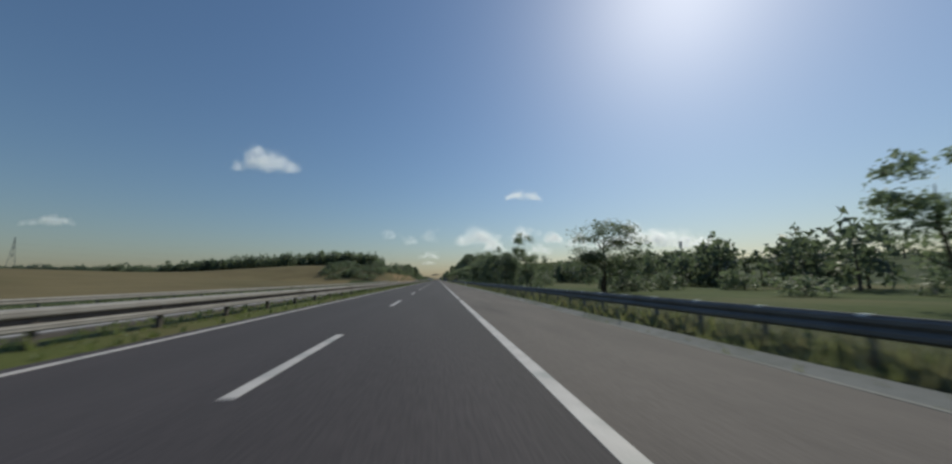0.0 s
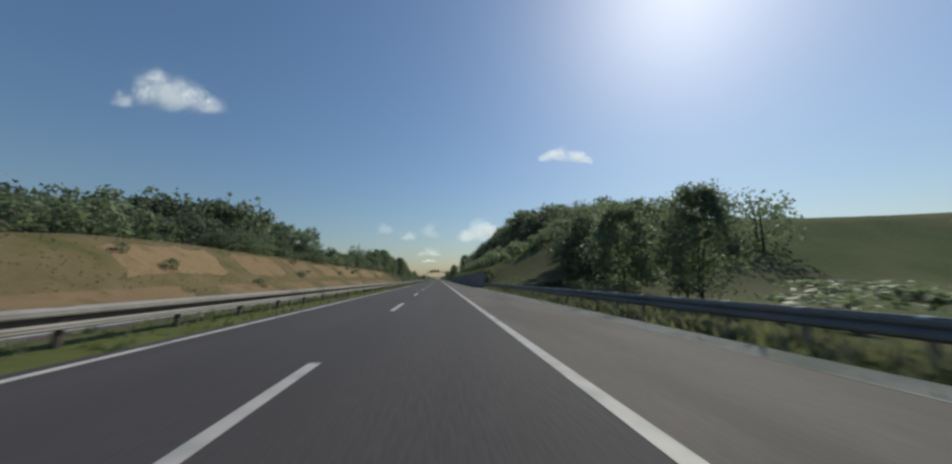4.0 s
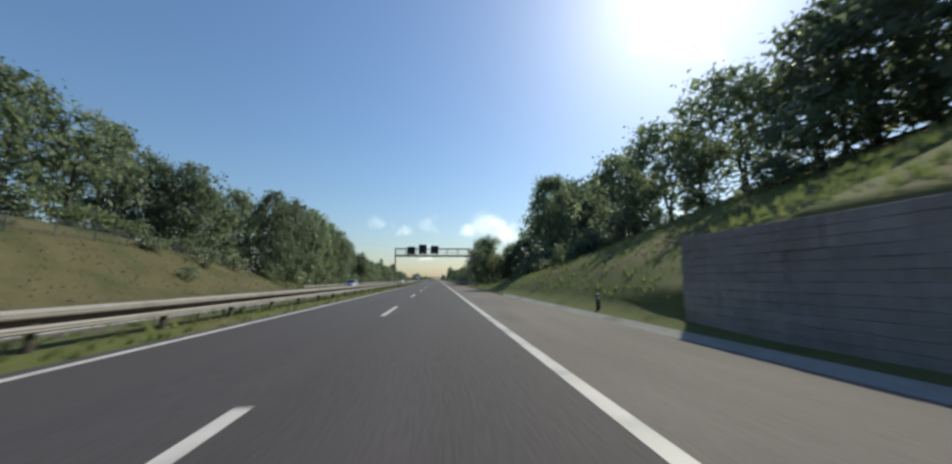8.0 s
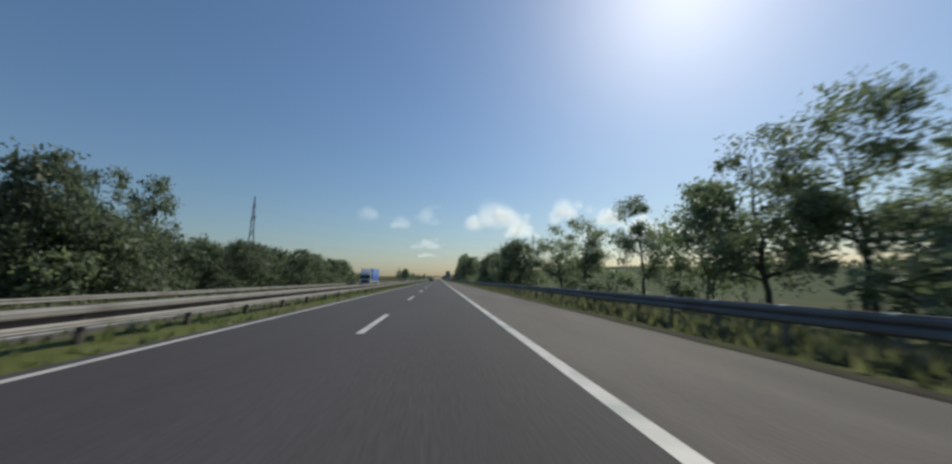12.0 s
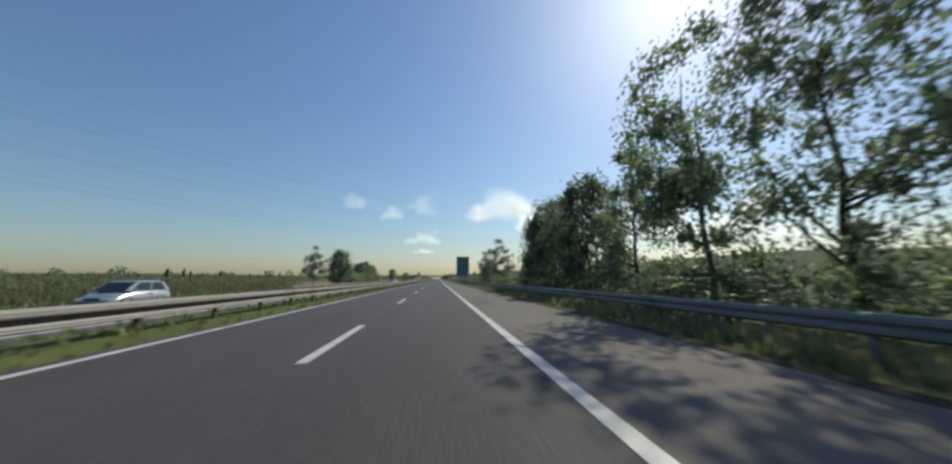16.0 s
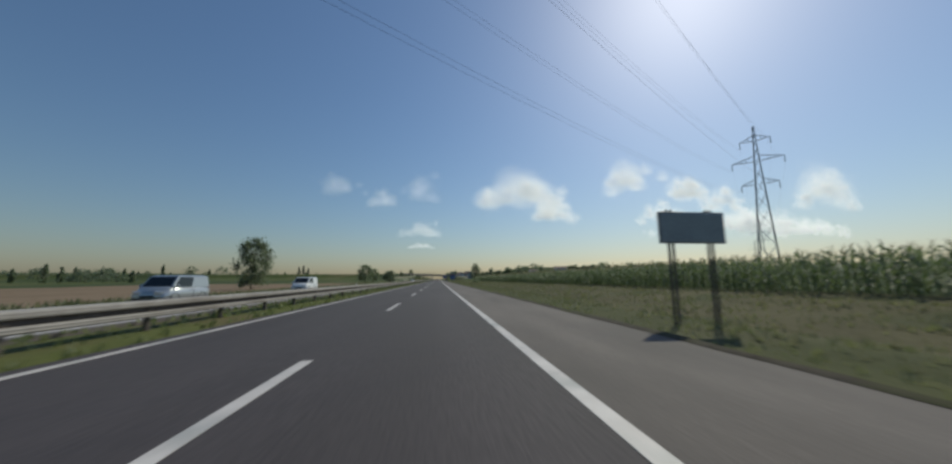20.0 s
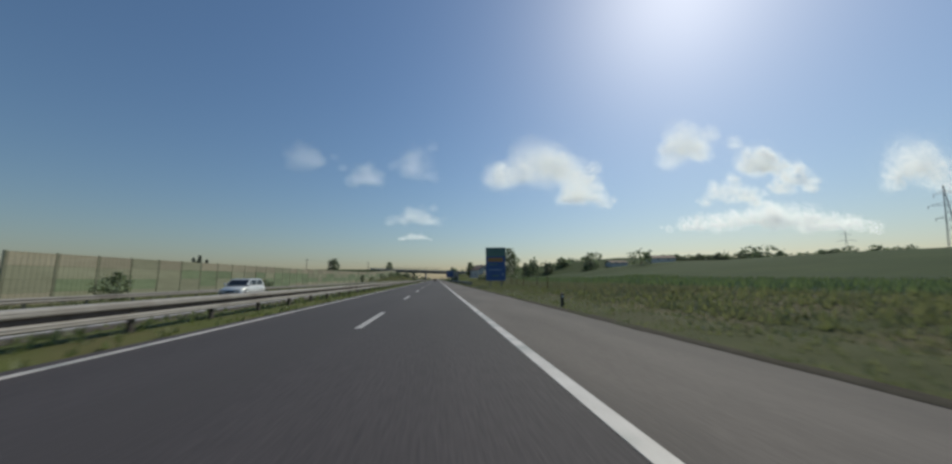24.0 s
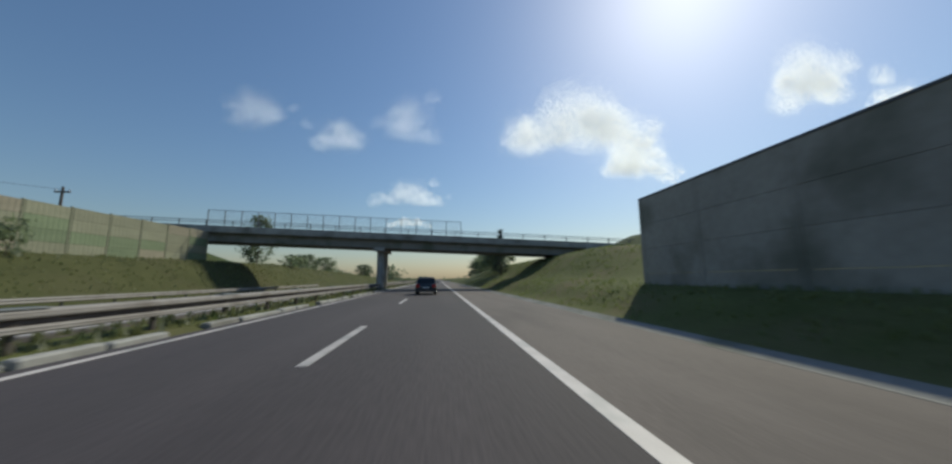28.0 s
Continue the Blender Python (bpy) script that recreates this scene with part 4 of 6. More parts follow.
for x, y, top in ((-35.7, 1100.8, 10.4), (-52, 1058, 9.6), (36, 1040, 7.5), (42, 540, 9.5), (25.5, 1056, 6.8)):
    z = land_z(x, y)
    p = thing("utility_pole", "dark wooden utility pole with a short crossarm", "utility pole", "utility poles", at=(x, y, z))
    part("pole", Geo().tube((0, 0, -0.5), (0, 0, top - z), 0.15, 8, 0.1), "rust", p)
    part("crossarm", Geo().box(-0.7, 0.7, -0.06, 0.06, top - z - 0.6, top - z - 0.45), "rust", p)
    for s in (-0.6, 0.0, 0.6):
        part("insulator", Geo().tube((s, 0, top - z - 0.45), (s, 0, top - z - 0.25), 0.05, 6), "sign_white", p)
ol = thing("overhead_line", "thin overhead wires between wooden poles", "power line")
part("cable", hang((-35.7, 1100.8, 10.1), (-52, 1058, 9.3), 0.8, 0.02), "dark_steel", ol)
part("cable", hang((36, 1040, 7.2), (25.5, 1056, 6.5), 0.4, 0.02), "dark_steel", ol)


# ---- vehicles ----
def ring(y, w, z0, z1, top=0.0):
    """A rounded cross-section of a body at y: half width w, from z0 to z1, drawn in by top above."""
    c = min(0.09, (z1 - z0) * 0.3)
    return [(-w + c, y, z0), (w - c, y, z0), (w, y, z0 + c), (w + 0.01, y, (z0 + z1) / 2), (w - top * 0.5, y, z1 - c), (w - c - top, y, z1),
            (-w + c + top, y, z1), (-w + top * 0.5, y, z1 - c), (-w - 0.01, y, (z0 + z1) / 2), (-w, y, z0 + c)]


def wheel(parent, x, y, r, wd):
    w = part("wheel", Geo().tube((x - wd * 0.3, y, r), (x + wd * 0.3, y, r), r * 0.5, 12), "dark_steel", parent)
    g = Geo()
    prof = [(-wd, 0.66), (-wd, 0.92), (-wd * 0.7, 1.0), (wd * 0.7, 1.0), (wd, 0.92), (wd, 0.66)]
    rings = [[(x + a, y + math.cos(t) * b * r, r + math.sin(t) * b * r) for a, b in prof] for t in (i * math.tau / 18 for i in range(19))]
    g.loft(rings, caps=False)
    part("tyre", g, "tyre", w, smooth=True)
    s = 1 if x > 0 else -1
    rim = Geo().tube((x + s * wd * 0.55, y, r), (x + s * wd * 0.8, y, r), r * 0.66, 16, r * 0.6)
    for k in range(5):
        t = k * math.tau / 5
        rim.tube((x + s * wd * 0.84, y, r), (x + s * wd * 0.84, y + math.cos(t) * r * 0.6, r + math.sin(t) * r * 0.6), r * 0.09, 5)
    part("rim", rim, "rim", w)
    return w


CAR_SHAPES = {
    # hood height, belt, roof, hood end, cabin foot front, roof front, roof rear, cabin foot rear, length, half width
    "hatchback": (0.66, 0.78, 1.19, 0.88, 0.82, 0.2, -1.05, -1.4, 2.95, 0.71),
    "sedan": (0.64, 0.74, 1.13, 0.9, 0.8, 0.22, -0.68, -1.15, 3.2, 0.71),
    "van": (0.78, 0.88, 1.45, 1.1, 1.1, 0.6, -1.42, -1.5, 3.1, 0.75),
    "suv": (0.74, 0.86, 1.27, 0.92, 0.84, 0.26, -1.1, -1.42, 3.05, 0.74),
}


def car(kind, paint, x, y, z, heading, label, lights_on=False):
    hood, belt, roof, hood_y, foot, rf, rr, rear, L, W = CAR_SHAPES[kind]
    c = thing("car" if kind != "van" else "van", label, "car" if kind != "van" else "van", "vehicles on the motorway", at=(x, y, z), turn=heading)
    h = L / 2
    g = Geo()
    nose = belt - 0.02 if kind == "van" else hood
    g.loft([ring(-h, W * 0.9, 0.3, belt - 0.16, 0.02), ring(-h + 0.05, W * 0.97, 0.22, belt - 0.05, 0.03), ring(-h + 0.3, W, 0.19, belt, 0.04), ring(-0.6, W, 0.17, belt + 0.01, 0.04), ring(0.4, W, 0.17, belt - 0.01, 0.04),
            ring(foot, W, 0.17, nose + 0.04, 0.05), ring(h - 0.35, W * 0.98, 0.19, nose - 0.05, 0.08), ring(h - 0.08, W * 0.93, 0.22, nose - 0.15, 0.1), ring(h, W * 0.84, 0.28, nose - 0.24, 0.1)])
    body = part("body", g, paint, c, smooth=True)
    tw = W - 0.15
    g = Geo()
    g.loft([[(-W + 0.05, rear, belt - 0.03), (W - 0.05, rear, belt - 0.03), (W - 0.05, foot, belt - 0.03), (-W + 0.05, foot, belt - 0.03)],
            [(-tw - 0.02, rr - 0.03, roof - 0.07), (tw + 0.02, rr - 0.03, roof - 0.07), (tw + 0.02, rf + 0.05, roof - 0.07), (-tw - 0.02, rf + 0.05, roof - 0.07)],
            [(-tw + 0.1, rr + 0.1, roof), (tw - 0.1, rr + 0.1, roof), (tw - 0.1, rf - 0.1, roof - 0.01), (-tw + 0.1, rf - 0.1, roof - 0.01)]])
    part("cabin", g, paint, c)

    def pane(name, a, b, d, e, off):
        """A pane between two lower and two upper corners, set a little proud."""
        o = Vector(off)
        pts = [Vector(p) for p in (a, b, d, e)]
        mid = sum(pts, Vector()) / 4
        pts = [mid + (p - mid) * 0.88 + o for p in pts]
        part(name, Geo().loft([[p - o * 1.5 for p in pts], pts]), "glass", c)

    zb, zt = belt - 0.03, roof - 0.07
    pane("windscreen", (-W + 0.05, foot, zb), (W - 0.05, foot, zb), (tw + 0.02, rf + 0.05, zt), (-tw - 0.02, rf + 0.05, zt), (0, 0.01, 0.01))
    pane("rear_window", (-W + 0.05, rear, zb), (W - 0.05, rear, zb), (tw + 0.02, rr - 0.03, zt), (-tw - 0.02, rr - 0.03, zt), (0, -0.012, 0.006))
    mid_b, mid_t = (foot + rear) / 2 - 0.05, (rf + rr) / 2 - 0.05
    for s in (-1, 1):
        pane("side_window", (s * (W - 0.05), mid_b, zb), (s * (W - 0.05), foot - 0.12, zb), (s * (tw + 0.02), rf - 0.02, zt), (s * (tw + 0.02), mid_t, zt), (s * 0.012, 0, 0.004))
        if kind != "van":
            pane("side_window", (s * (W - 0.05), rear + 0.16, zb), (s * (W - 0.05), mid_b, zb), (s * (tw + 0.02), mid_t, zt), (s * (tw + 0.02), rr + 0.06, zt), (s * 0.012, 0, 0.004))
        part("mirror", Geo().box(s * W - 0.05 + s * 0.07, s * W + 0.05 + s * 0.07, foot - 0.28, foot - 0.16, belt, belt + 0.13, 0.03), paint, c)
        part("headlight", Geo().loft([ring_box(s * W * 0.62, h - 0.1, nose - 0.24, 0.17, 0.09), ring_box(s * W * 0.6, h + 0.004, nose - 0.27, 0.14, 0.07)]), "lamp_clear", c)
        part("tail_light", Geo().loft([ring_box(s * W * 0.76, -h + 0.05, belt - 0.18, 0.13, 0.11), ring_box(s * W * 0.75, -h - 0.006, belt - 0.2, 0.11, 0.09)]), "lamp_red", c)
        part("door_seam", Geo().box(s * (W + 0.012) - 0.003, s * (W + 0.012) + 0.003, mid_b - 0.01, mid_b + 0.01, 0.26, belt - 0.08), "black", c)
        part("door_handle", Geo().box(s * (W + 0.02) - 0.012, s * (W + 0.02) + 0.012, mid_b + 0.06, mid_b + 0.2, belt - 0.16, belt - 0.13), paint, c)
    part("front_bumper", Geo().box(-W * 0.8, W * 0.8, h - 0.06, h + 0.03, 0.2, 0.36, 0.03), "black", c)
    part("rear_bumper", Geo().box(-W * 0.86, W * 0.86, -h - 0.035, -h + 0.06, 0.2, 0.4, 0.03), paint, c)
    part("grille", Geo().box(-W * 0.4, W * 0.4, h - 0.03, h + 0.012, 0.4, 0.5, 0.01), "black", c)
    part("number_plate", Geo().box(-0.2, 0.2, -h - 0.045, -h - 0.03, 0.44, 0.52), "plate", c)
    r = 0.255 if kind in ("hatchback", "sedan") else 0.28
    for s in (-1, 1):
        for wy in (-h + 0.62, h - 0.62):
            wheel(c, s * (W - 0.09), wy, r, 0.09)
            part("wheel_arch", Geo().loft([[(s * (W + q), wy + math.cos(t) * k * r, r + math.sin(t) * k * r) for k in (1.04, 1.16) for q in ((0.0,) if k == 1.04 else (0.0,))] + [(s * (W + 0.022), wy + math.cos(t) * 1.1 * r, r + math.sin(t) * 1.1 * r)] for t in (i * math.pi / 10 for i in range(11))], caps=False), "black", c)
    return c


def ring_box(x, y, z, w, hgt):
    return [(x - w, y, z - hgt), (x + w, y, z - hgt), (x + w, y, z + hgt), (x - w, y, z + hgt)]


PAINT = {"dark": car_paint("dark_blue_paint", (0.02, 0.026, 0.035)), "white": car_paint("white_paint", (0.72, 0.72, 0.72), 0.0), "silver": car_paint("silver_paint", (0.42, 0.44, 0.46), 0.5),
         "blue": car_paint("blue_paint", (0.045, 0.06, 0.085)), "grey": car_paint("grey_paint", (0.16, 0.17, 0.19))}
car("hatchback", PAINT["dark"], 0.85, 1088.3, 0, 0, "dark blue hatchback on the slow lane below the overpass")
car("hatchback", PAINT["blue"], -1.5, 590.5, 0, 0, "blue hatchback on the fast lane beside the median")
OUT, zo = -11.5, -0.12
for kind, p, x, y, lab in (
        ("sedan", "blue", OUT, 281.5, "dark grey-blue sedan on the oncoming carriageway"), ("hatchback", "silver", OUT, 354, "pale silver hatchback on the oncoming carriageway"),
        ("hatchback", "white", OUT, 426.4, "white hatchback on the oncoming carriageway"), ("suv", "silver", OUT, 591.8, "silver estate car on the oncoming carriageway"),
        ("hatchback", "silver", OUT, 620.4, "silver hatchback on the oncoming carriageway"), ("suv", "white", OUT, 708.5, "white estate car on the oncoming carriageway"),
        ("hatchback", "white", OUT, 759.8, "white car on the oncoming carriageway"), ("van", "silver", OUT, 775.4, "silver van with dark windows on the oncoming carriageway"),
        ("van", "white", OUT, 792.2, "white van on the oncoming carriageway"),
        ("suv", "white", OUT, 935, "white people carrier on the oncoming carriageway")):
    car(kind, PAINT[p], x, y + 1.5, zo, 180, lab)

# lorry with a blue tarpaulin trailer
lx, ly = OUT, 520.0
lorry = thing("lorry", "white lorry with a blue tarpaulin trailer", "lorry", "vehicles on the motorway", at=(lx, ly, zo), turn=180)
cab = part("cab", Geo().loft([ring(3.0, 0.95, 0.35, 2.35, 0.05), ring(3.9, 0.98, 0.32, 2.4, 0.05), ring(4.15, 0.96, 0.35, 1.3, 0.02), ring(4.2, 0.9, 0.4, 1.15, 0.02)]), PAINT["white"], lorry)
part("cab_front", Geo().loft([[(-0.95, 4.0, 0.4), (0.95, 4.0, 0.4), (0.93, 3.9, 2.35), (-0.93, 3.9, 2.35)], [(-0.93, 4.22, 0.45), (0.93, 4.22, 0.45), (0.88, 4.05, 2.28), (-0.88, 4.05, 2.28)]]), PAINT["white"], lorry)
part("windscreen", Geo().loft([[(-0.85, 4.2, 1.25), (0.85, 4.2, 1.25), (0.82, 4.12, 1.95), (-0.82, 4.12, 1.95)], [(-0.85, 4.225, 1.25), (0.85, 4.225, 1.25), (0.82, 4.135, 1.95), (-0.82, 4.135, 1.95)]]), "glass", lorry)
part("wind_deflector", Geo().loft([[(-0.85, 2.95, 2.4), (0.85, 2.95, 2.4), (0.85, 3.9, 2.4), (-0.85, 3.9, 2.4)], [(-0.8, 2.95, 3.05), (0.8, 2.95, 3.05), (0.75, 3.2, 3.0), (-0.75, 3.2, 3.0)]]), PAINT["white"], lorry)
part("grille", Geo().box(-0.6, 0.6, 4.2, 4.24, 0.6, 1.0, 0.02), "black", lorry)
part("bumper", Geo().box(-0.97, 0.97, 4.05, 4.3, 0.2, 0.45, 0.05), "grey_steel", lorry)
for s in (-1, 1):
    part("side_window", Geo().box(s * 0.99 - 0.01, s * 0.99 + 0.01, 3.3, 3.85, 1.3, 1.9), "glass", lorry)
    part("mirror", Geo().box(s * 1.15 - 0.06, s * 1.15 + 0.06, 4.0, 4.1, 1.3, 1.85, 0.02), "black", lorry)
    part("headlight", Geo().box(s * 0.7 - 0.17, s * 0.7 + 0.17, 4.19, 4.25, 0.55, 0.72, 0.02), "lamp_clear", lorry)
    tarp = Geo()
    tarp.loft([[(s * (0.98 + 0.03 * math.sin(i * 1.3)), -4.0 + i * 0.32, 0.85), (s * (1.0 + 0.012 * math.sin(i * 2.1)), -4.0 + i * 0.32, 3.1), (s * 0.9, -4.0 + i * 0.32, 3.12)] for i in range(22)], closed=False, caps=False)
    part("tarpaulin", tarp, "curtain", lorry, "blue tarpaulin side", smooth=True)
part("trailer_box", Geo().box(-0.96, 0.96, -4.0, 2.7, 0.84, 3.08, 0.02), "curtain", lorry)
part("trailer_floor", Geo().box(-0.99, 0.99, -4.05, 2.75, 0.68, 0.84, 0.02), "sign_white", lorry)
part("chassis", Geo().box(-0.35, 0.35, -3.9, 3.9, 0.4, 0.68), "black", lorry)
for wy in (3.3, 1.7, -1.9, -2.8, -3.5):
    for s in (-1, 1):
        wheel(lorry, s * 0.85, wy, 0.36, 0.12)


# ---- trees and bushes ----
def envelope(shape, u):
    """The crown's half width at u from its foot (0) to its tip (1), as a share of its widest."""
    u = np.clip(u, 0, 1)
    if shape == "oval":
        return np.sin(np.pi * np.clip(u * 0.93 + 0.05, 0, 1) ** 0.85) ** 0.65
    if shape == "dome":
        return np.clip(1 - ((u - 0.3) / 0.72) ** 2, 0.02, 1) ** 0.5
    if shape == "column":
        return np.sin(np.pi * np.clip(u * 0.9 + 0.06, 0, 1)) ** 0.4 * (1 - 0.35 * u)
    if shape == "cone":
        return np.clip(1 - u, 0.03, 1) ** 0.9
    return np.clip(1 - (2 * u - 0.85) ** 2 * 0.8, 0.05, 1) ** 0.6


def leaves_mesh(name, pts, size, rs, material, droop=0.0):
    """Small folded leaves, one at each point."""
    n = len(pts)
    d = rs.normal(size=(n, 3))
    d[:, 2] -= droop
    d /= np.linalg.norm(d, axis=1)[:, None]
    s = np.cross(d, rs.normal(size=(n, 3)))
    s /= np.linalg.norm(s, axis=1)[:, None] + 1e-9
    up = np.cross(d, s)
    L = (size * rs.uniform(0.6, 1.35, n))[:, None]
    p = np.asarray(pts)
    v = np.stack([p - d * L * 0.45 + up * L * 0.08, p + s * L * 0.42, p + d * L * 0.5 - s * L * 0.25], 1).reshape(-1, 3)
    me = bpy.data.meshes.new(name)
    me.from_pydata(v.tolist(), [], np.arange(n * 3).reshape(n, 3).tolist())
    me.materials.append(M[material])
    return me


def grow(kind, seed, H, R, foot, shape, clumps, leaves, leaf, leafmat, bark, airy=0.5, stems=1, droop=0.0, lean=0.0, limbs=11):
    """The trunk's and the crown's mesh of one tree, H high and R in half width; the crown starts at foot."""
    rs = np.random.RandomState(seed)
    wood = Geo()
    ends = []
    r0 = 0.0145 * H + 0.015
    for st in range(stems):
        az = rs.uniform(0, math.tau)
        tilt = (0.0 if stems == 1 else rs.uniform(0.12, 0.4))
        top = np.array([math.cos(az) * tilt * R + lean * H, math.sin(az) * tilt * R, H * rs.uniform(0.72, 0.88)])
        pts = [np.array([0.12 * st * math.cos(az), 0.12 * st * math.sin(az), -0.3])]
        for k in range(1, 7):
            t = k / 6
            pts.append(top * np.array([t ** 1.2, t ** 1.2, t]) + rs.normal(size=3) * np.array([0.012, 0.012, 0]) * H)
        rr = [r0 * (1 - 0.82 * i / 6) / stems ** 0.4 for i in range(7)]
        wood.path([tuple(p) for p in pts], rr, 7 if stems == 1 else 5)
        for b in range(limbs // stems + 1):
            t = rs.uniform(max(0.15, foot / H * 0.9), 0.95)
            i = min(5, int(t * 6))
            base = pts[i] + (pts[i + 1] - pts[i]) * (t * 6 - i)
            u = np.clip((base[2] - foot) / (H - foot) + 0.2, 0, 1)
            reach = R * float(envelope(shape, u)) * rs.uniform(0.55, 0.95)
            a = rs.uniform(0, math.tau)
            tip = base + np.array([math.cos(a) * reach, math.sin(a) * reach, reach * (rs.uniform(1.0, 2.6) if kind == "bare" else rs.uniform(0.35, 1.0))])
            tip[2] = min(tip[2], H * 0.96)
            mid = (base + tip) / 2 + np.array([0, 0, -0.06 * reach]) + rs.normal(size=3) * 0.05 * reach
            rb = rr[i] * (0.75 if kind == "bare" else 0.5)
            wood.path([tuple(base), tuple(mid), tuple(tip)], [rb, rb * 0.6, rb * 0.2], 5)
            ends += [mid, tip]
            for s in range(3):
                q = mid + (tip - mid) * rs.uniform(0, 1)
                w = q + rs.normal(size=3) * reach * 0.28 + np.array([0, 0, 0.12 * reach])
                wood.tube(tuple(q), tuple(w), rb * 0.28, 3, rb * 0.1)
                ends.append(w)
    centres = []
    for k in range(clumps):
        if k < len(ends) * airy:
            c = np.array(ends[rs.randint(len(ends))]) + rs.normal(size=3) * 0.06 * R
        else:
            u = rs.uniform(0.02, 0.98)
            rad = R * float(envelope(shape, u)) * rs.uniform(0.3, 1.0) ** 0.5
            a = rs.uniform(0, math.tau)
            c = np.array([math.cos(a) * rad + lean * (foot + u * (H - foot)), math.sin(a) * rad, foot + u * (H - foot)])
        centres.append(c)
    per = max(1, leaves // max(1, clumps))
    cloud, sizes = [], []
    for c in centres:
        k = max(3, int(per * rs.uniform(0.5, 1.5)))
        spread = R * rs.uniform(0.1, 0.2) * (1.25 if airy < 0.4 else 1.0)
        core = 0 if kind == "bare" else k // 18 if kind == "ash" else max(2, k // 9)
        q = np.clip(rs.normal(size=(k + core, 3)), -1.7, 1.7) * np.array([spread, spread, spread * 0.75])
        q[k:] *= 0.55
        cloud.append(c + q)
        sizes += [1.0] * k + [2.3] * core
    cloud, sizes = np.concatenate(cloud), np.array(sizes)
    keep = cloud[:, 2] > min(foot * 0.5, 0.15)
    cloud, sizes = cloud[keep], sizes[keep]
    cloud[:, 2] = np.minimum(cloud[:, 2], H * 1.02)
    return wood.mesh("trunk", M[bark], smooth=True), leaves_mesh("crown", cloud, leaf * sizes, rs, leafmat, droop)


KINDS = {
    # height, half width, crown foot, shape, clumps, leaves, leaf, leaves' and bark's material, airy, stems, droop, lean, label
    "ash": [(9.0, 2.7, 1.9, "oval", 62, 3400, 0.3, "leaf", "bark", 0.55, 1, 0, 0), (9.0, 2.5, 2.3, "oval", 54, 3100, 0.3, "leaf", "bark", 0.6, 1, 0, 0.03), (9.0, 2.9, 1.6, "dome", 66, 3500, 0.31, "leaf_dark", "bark", 0.5, 1, 0, -0.03), (9.0, 2.6, 1.5, "oval", 58, 3300, 0.3, "leaf", "bark", 0.55, 2, 0, 0)],
    "dense": [(7.5, 2.9, 0.5, "dome", 84, 4200, 0.33, "leaf_dark", "bark", 0.3, 1, 0, 0), (7.5, 3.0, 0.4, "round", 84, 4200, 0.33, "leaf", "bark", 0.3, 2, 0, 0), (7.5, 2.8, 0.6, "oval", 80, 4000, 0.33, "leaf_dark", "bark", 0.35, 1, 0, 0)],
    "column": [(10.0, 1.3, 1.2, "column", 50, 2200, 0.28, "leaf", "bark", 0.3, 1, 0, 0)],
    "willow": [(8.0, 2.9, 1.1, "oval", 64, 6000, 0.2, "leaf_silver", "pale_bark", 0.6, 3, 0.5, 0.0), (8.0, 2.7, 1.3, "dome", 60, 5600, 0.2, "leaf_silver", "pale_bark", 0.6, 2, 0.6, 0.05)],
    "bare": [(7.5, 2.3, 1.0, "oval", 60, 1500, 0.11, "leaf_silver", "bark", 1.0, 3, 0, 0.1)],
    "bush": [(2.4, 1.7, 0.0, "round", 36, 1100, 0.23, "leaf", "bark", 0.2, 3, 0, 0), (2.4, 1.6, 0.0, "dome", 36, 1100, 0.23, "leaf_dark", "bark", 0.2, 3, 0, 0), (2.4, 1.5, 0.0, "dome", 34, 1000, 0.23, "leaf", "bark", 0.2, 3, 0, 0)],
    "spruce": [(9.0, 1.7, 0.4, "cone", 60, 2200, 0.28, "needle", "bark", 0.1, 1, 0.5, 0)],
}
TREE_LABELS = {
    "ash": "leafy roadside tree with an airy open crown", "dense": "broad dense dark green tree leafed to the ground", "column": "slender upright poplar with small leaves", "willow": "silvery many-stemmed willow beside the road",
    "bare": "half-dead leaning tree with bare pale branches", "bush": "rounded leafy bush on the verge", "spruce": "dark pointed spruce with drooping boughs"}
GROUPS = {"ash": "roadside trees", "dense": "roadside trees", "column": "poplars", "willow": "willows", "bare": "", "bush": "bushes", "spruce": "spruces"}
MESHES = {}
tree_rng = random.Random(21)


